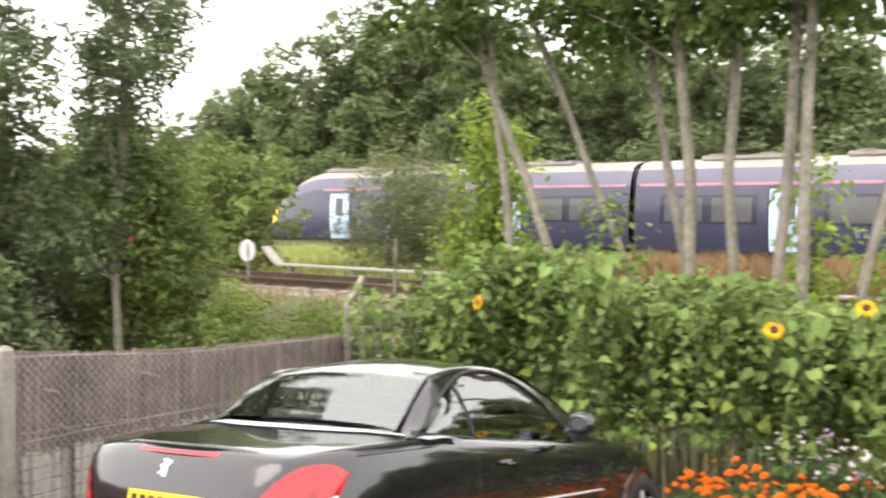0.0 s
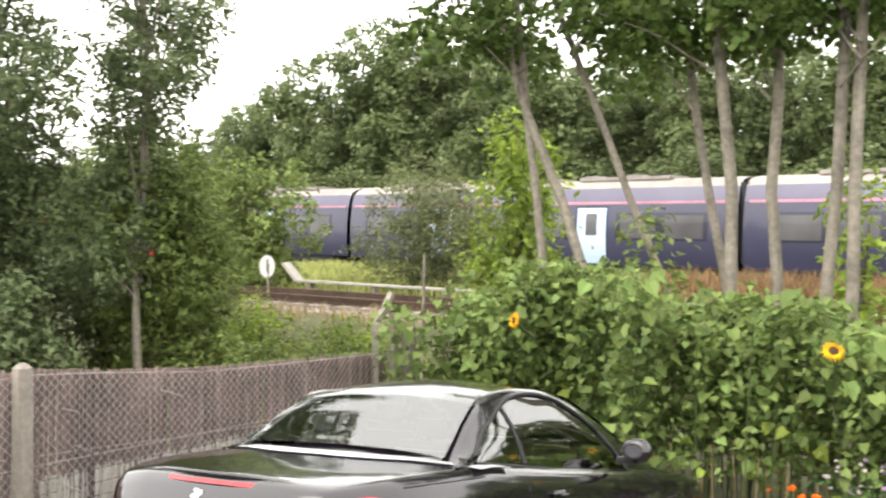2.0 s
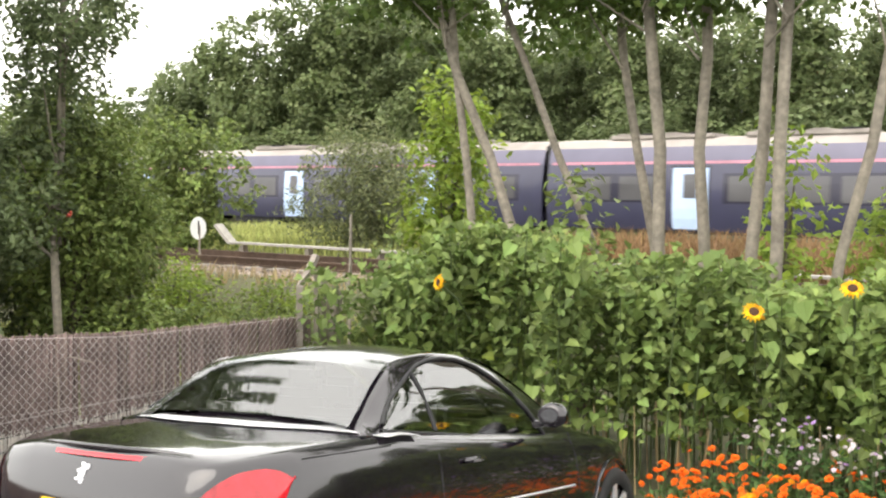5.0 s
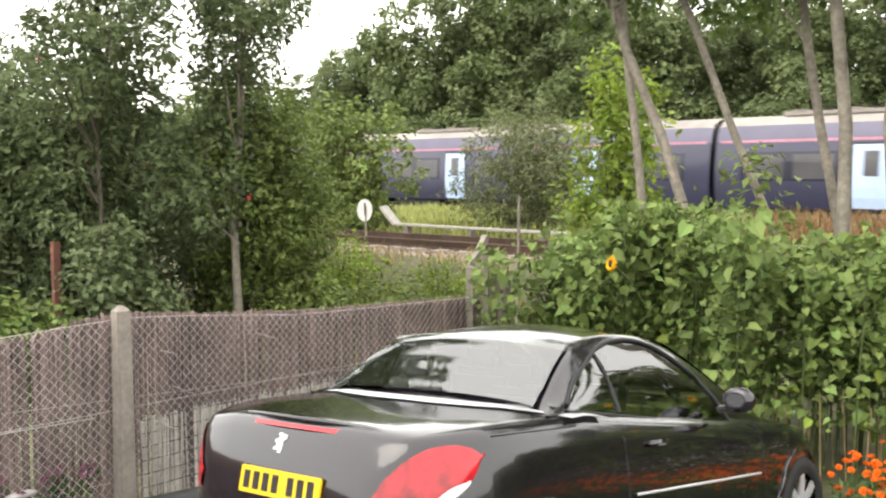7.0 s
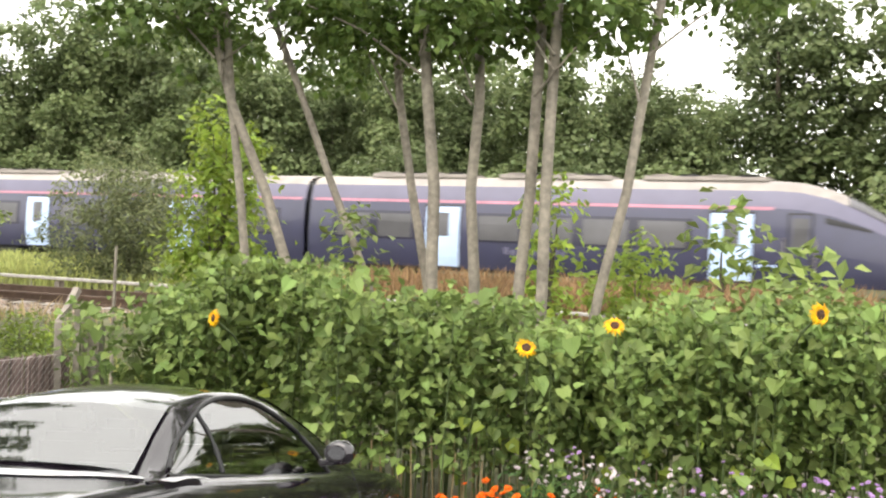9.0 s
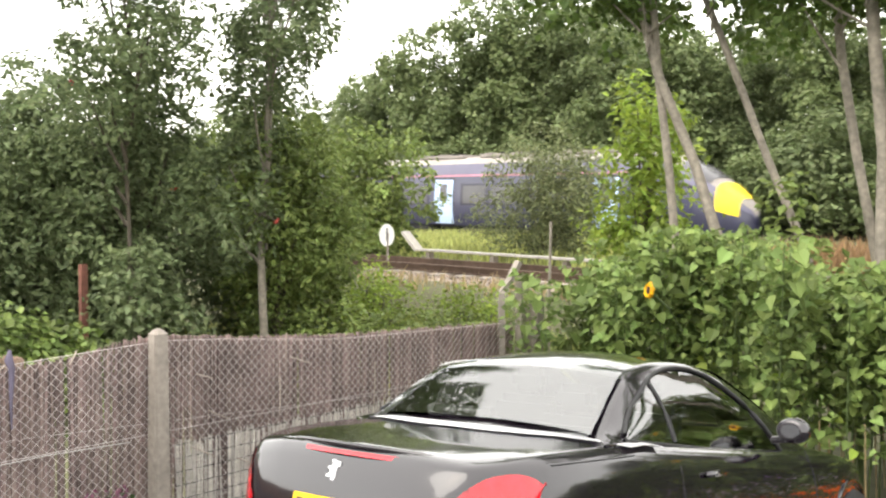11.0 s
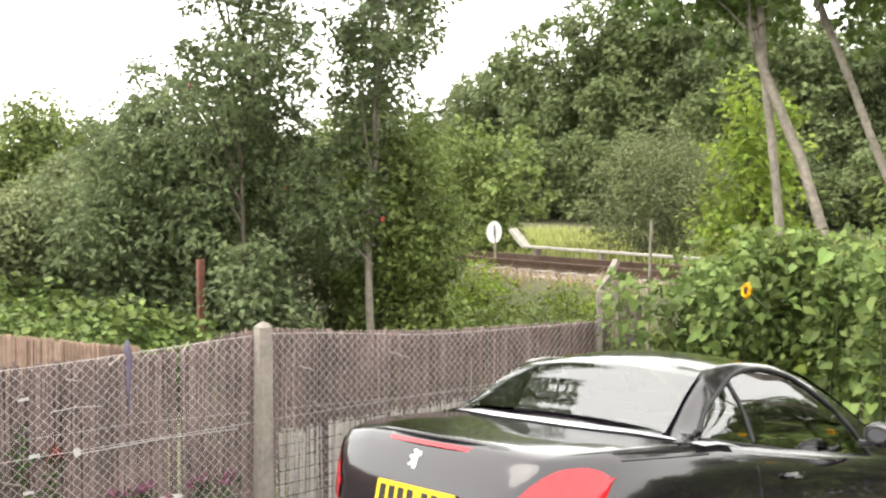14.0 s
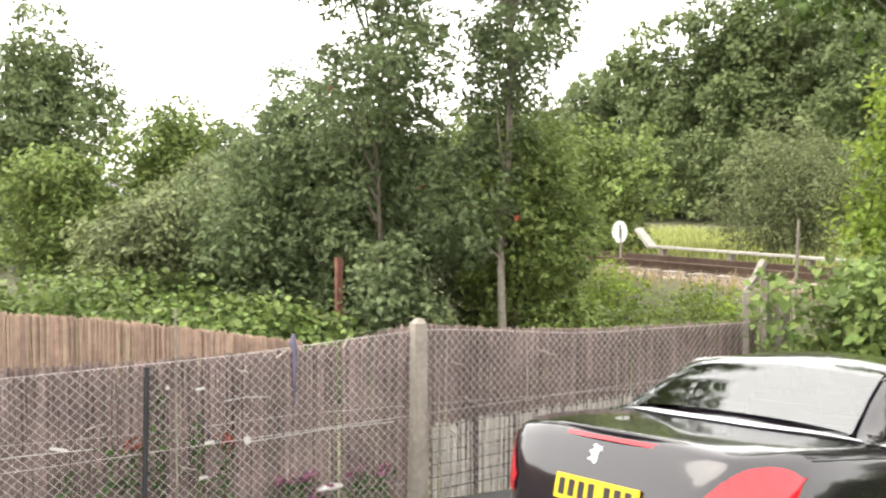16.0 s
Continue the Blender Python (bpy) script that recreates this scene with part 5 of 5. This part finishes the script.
        front = [(s * (body_x(2.78, z) + 0.0005), 2.78 + 0.1 * (0.9 - z), z) for z in (0.3, 0.45, 0.6, 0.75, 0.88)]
        lid = [(s * (body_x(y, z) + 0.0008), y, z) for y, z in ((0.44, 0.945), (0.55, 0.948), (0.70, 0.951), (0.85, 0.953), (0.98, 0.956))]
        for line in (seam, front, lid):
            tubes("panel_seam", [(line, [0.0035] * len(line))], M_DEEP, c, 4)
        for y in (0.70, 3.36):
            wheel = thing("wheel", "", "")
            wheel.parent = c
            wheel.location = (s * 0.77, y, 0.31)
            bm = bmesh.new()
            prof = [(0.19, -0.10), (0.30, -0.10), (0.312, -0.07), (0.312, 0.07), (0.30, 0.10), (0.215, 0.105), (0.21, 0.09)]
            rings = []
            for k in range(32):
                a = 2 * math.pi * k / 32
                rings.append([bm.verts.new((s * b, r * math.cos(a), r * math.sin(a))) for r, b in prof])
            for k in range(32):
                for j in range(len(prof) - 1):
                    bm.faces.new((rings[k][j], rings[k][j + 1], rings[(k + 1) % 32][j + 1], rings[(k + 1) % 32][j]))
            bmesh.ops.recalc_face_normals(bm, faces=bm.faces)
            part("tyre", bm, M_TYRE, wheel, smooth=True)
            bm = bmesh.new()
            bmesh.ops.create_cone(bm, cap_ends=True, segments=24, radius1=0.05, radius2=0.04, depth=0.03, matrix=Matrix.Translation((s * 0.10, 0, 0)) @ Matrix.Rotation(radians(90), 4, "Y"))
            for k in range(7):
                a = 2 * math.pi * k / 7
                r = bmesh.ops.create_cube(bm, size=1, matrix=Matrix.Rotation(a, 4, "X") @ Matrix.Translation((s * 0.085, 0, 0.12)) @ Matrix.Diagonal((0.02, 0.045, 0.19, 1)))
            part("alloy_rim", bm, M_ALU, wheel)
            arch = [(s * (body_x(min(max(y + 0.365 * math.cos(a), 0.03), 4.0), max(0.31 + 0.365 * math.sin(a), 0.24)) + 0.002), y + 0.365 * math.cos(a), 0.31 + 0.365 * math.sin(a)) for a in [math.pi * k / 20 for k in range(21)]]
            tubes("arch_lip", [(arch, [0.012] * 21)], M_PAINT, c, 6)
            bm = bmesh.new()
            fan = [bm.verts.new((p[0] + s * 0.001, p[1], p[2])) for p in arch]
            bm.faces.new(fan)
            part("arch_well", bm, M_DEEP, c)
            wheel.location.x = s * (body_x(y, 0.5) - 0.085)
    # strip between boot lid and rear window
    rows = []
    for k in range(25):
        x = -0.83 + 1.66 * k / 24
        y0 = 0.735 + 0.19 * (abs(x) / 0.80) ** 2.4
        row = []
        for j in range(4):
            y = y0 + 0.145 * j / 3 * (1 + 0.8 * (abs(x) / 0.8) ** 3)
            sec = body_section(y)[8:]
            z = float(np.interp(abs(x), [a for a, b in sec[::-1]], [b for a, b in sec[::-1]]))
            row.append((x, y, z + 0.006 + 0.004 * math.sin(math.pi * j / 3)))
        rows.append(row)
    patch("roof_joint_trim", rows, M_ALU, c, "bright aluminium strip behind the rear window")
    # rear: lamp strip, badge, number plate
    bm = bmesh.new()
    rows = []
    for k in range(13):
        x = -0.27 + 0.60 * k / 12
        y = 0.102 + 0.06 * (x / 0.6) ** 2
        rows.append([(x, y - 0.024, 0.930), (x, y - 0.013, 0.947)])
    bm.free()
    patch("brake_lamp", rows, M_RED, c, "thin red high brake lamp")
    lip = [(x, 0.108 + 0.11 * (x / 0.62) ** 2, 0.968 - 0.03 * (abs(x) / 0.62) ** 3) for x in [-0.52 + 1.04 * k / 20 for k in range(21)]]
    tubes("boot_lip", [(lip, [0.001, 0.005, 0.009] + [0.012] * 15 + [0.009, 0.005, 0.001])], M_PAINT, c, 8)
    b = thing("badge", "", "")
    b.parent = c
    b.location = (-0.035, 0.05, 0.862)
    b.rotation_euler = (radians(-20), 0, 0)
    for px, pz, w, h in ((0.0, 0.0, 0.018, 0.05), (0.012, 0.03, 0.022, 0.022), (-0.014, 0.012, 0.02, 0.014), (-0.012, -0.022, 0.022, 0.014), (0.012, -0.03, 0.014, 0.024), (-0.008, 0.04, 0.014, 0.012)):
        bm = bmesh.new()
        add_box(bm, px - w, px + w, -0.006, 0.006, pz - h / 2, pz + h / 2, 0.004)
        part("badge_shape", bm, M_ALU, b)
    plate = box("number_plate", -0.26, 0.26, -0.006, 0.006, -0.056, 0.056, M_PLATE, c, 0.004, "yellow rear number plate")
    plate.location = (0.03, 0.0, 0.705)
    plate.rotation_euler = (radians(-8), 0, 0)
    for k in range(7):
        x = -0.21 + 0.063 * k + (0.035 if k > 3 else 0)
        box("character_bar", x - 0.02, x + 0.02, -0.0085, -0.0055, -0.037, 0.037, M_INK, plate)
    c.matrix_basis = CAR_POSE
    return c


build_parked_car()


def motions():
    """The train gathers speed along the far track."""
    for car, back in TRAIN:
        walk(car, [(k * 0.5, FAR @ pose(first_joint(k * 0.5) + back, 0, 0.44 + FLOOR)) for k in range(33)])


motions()
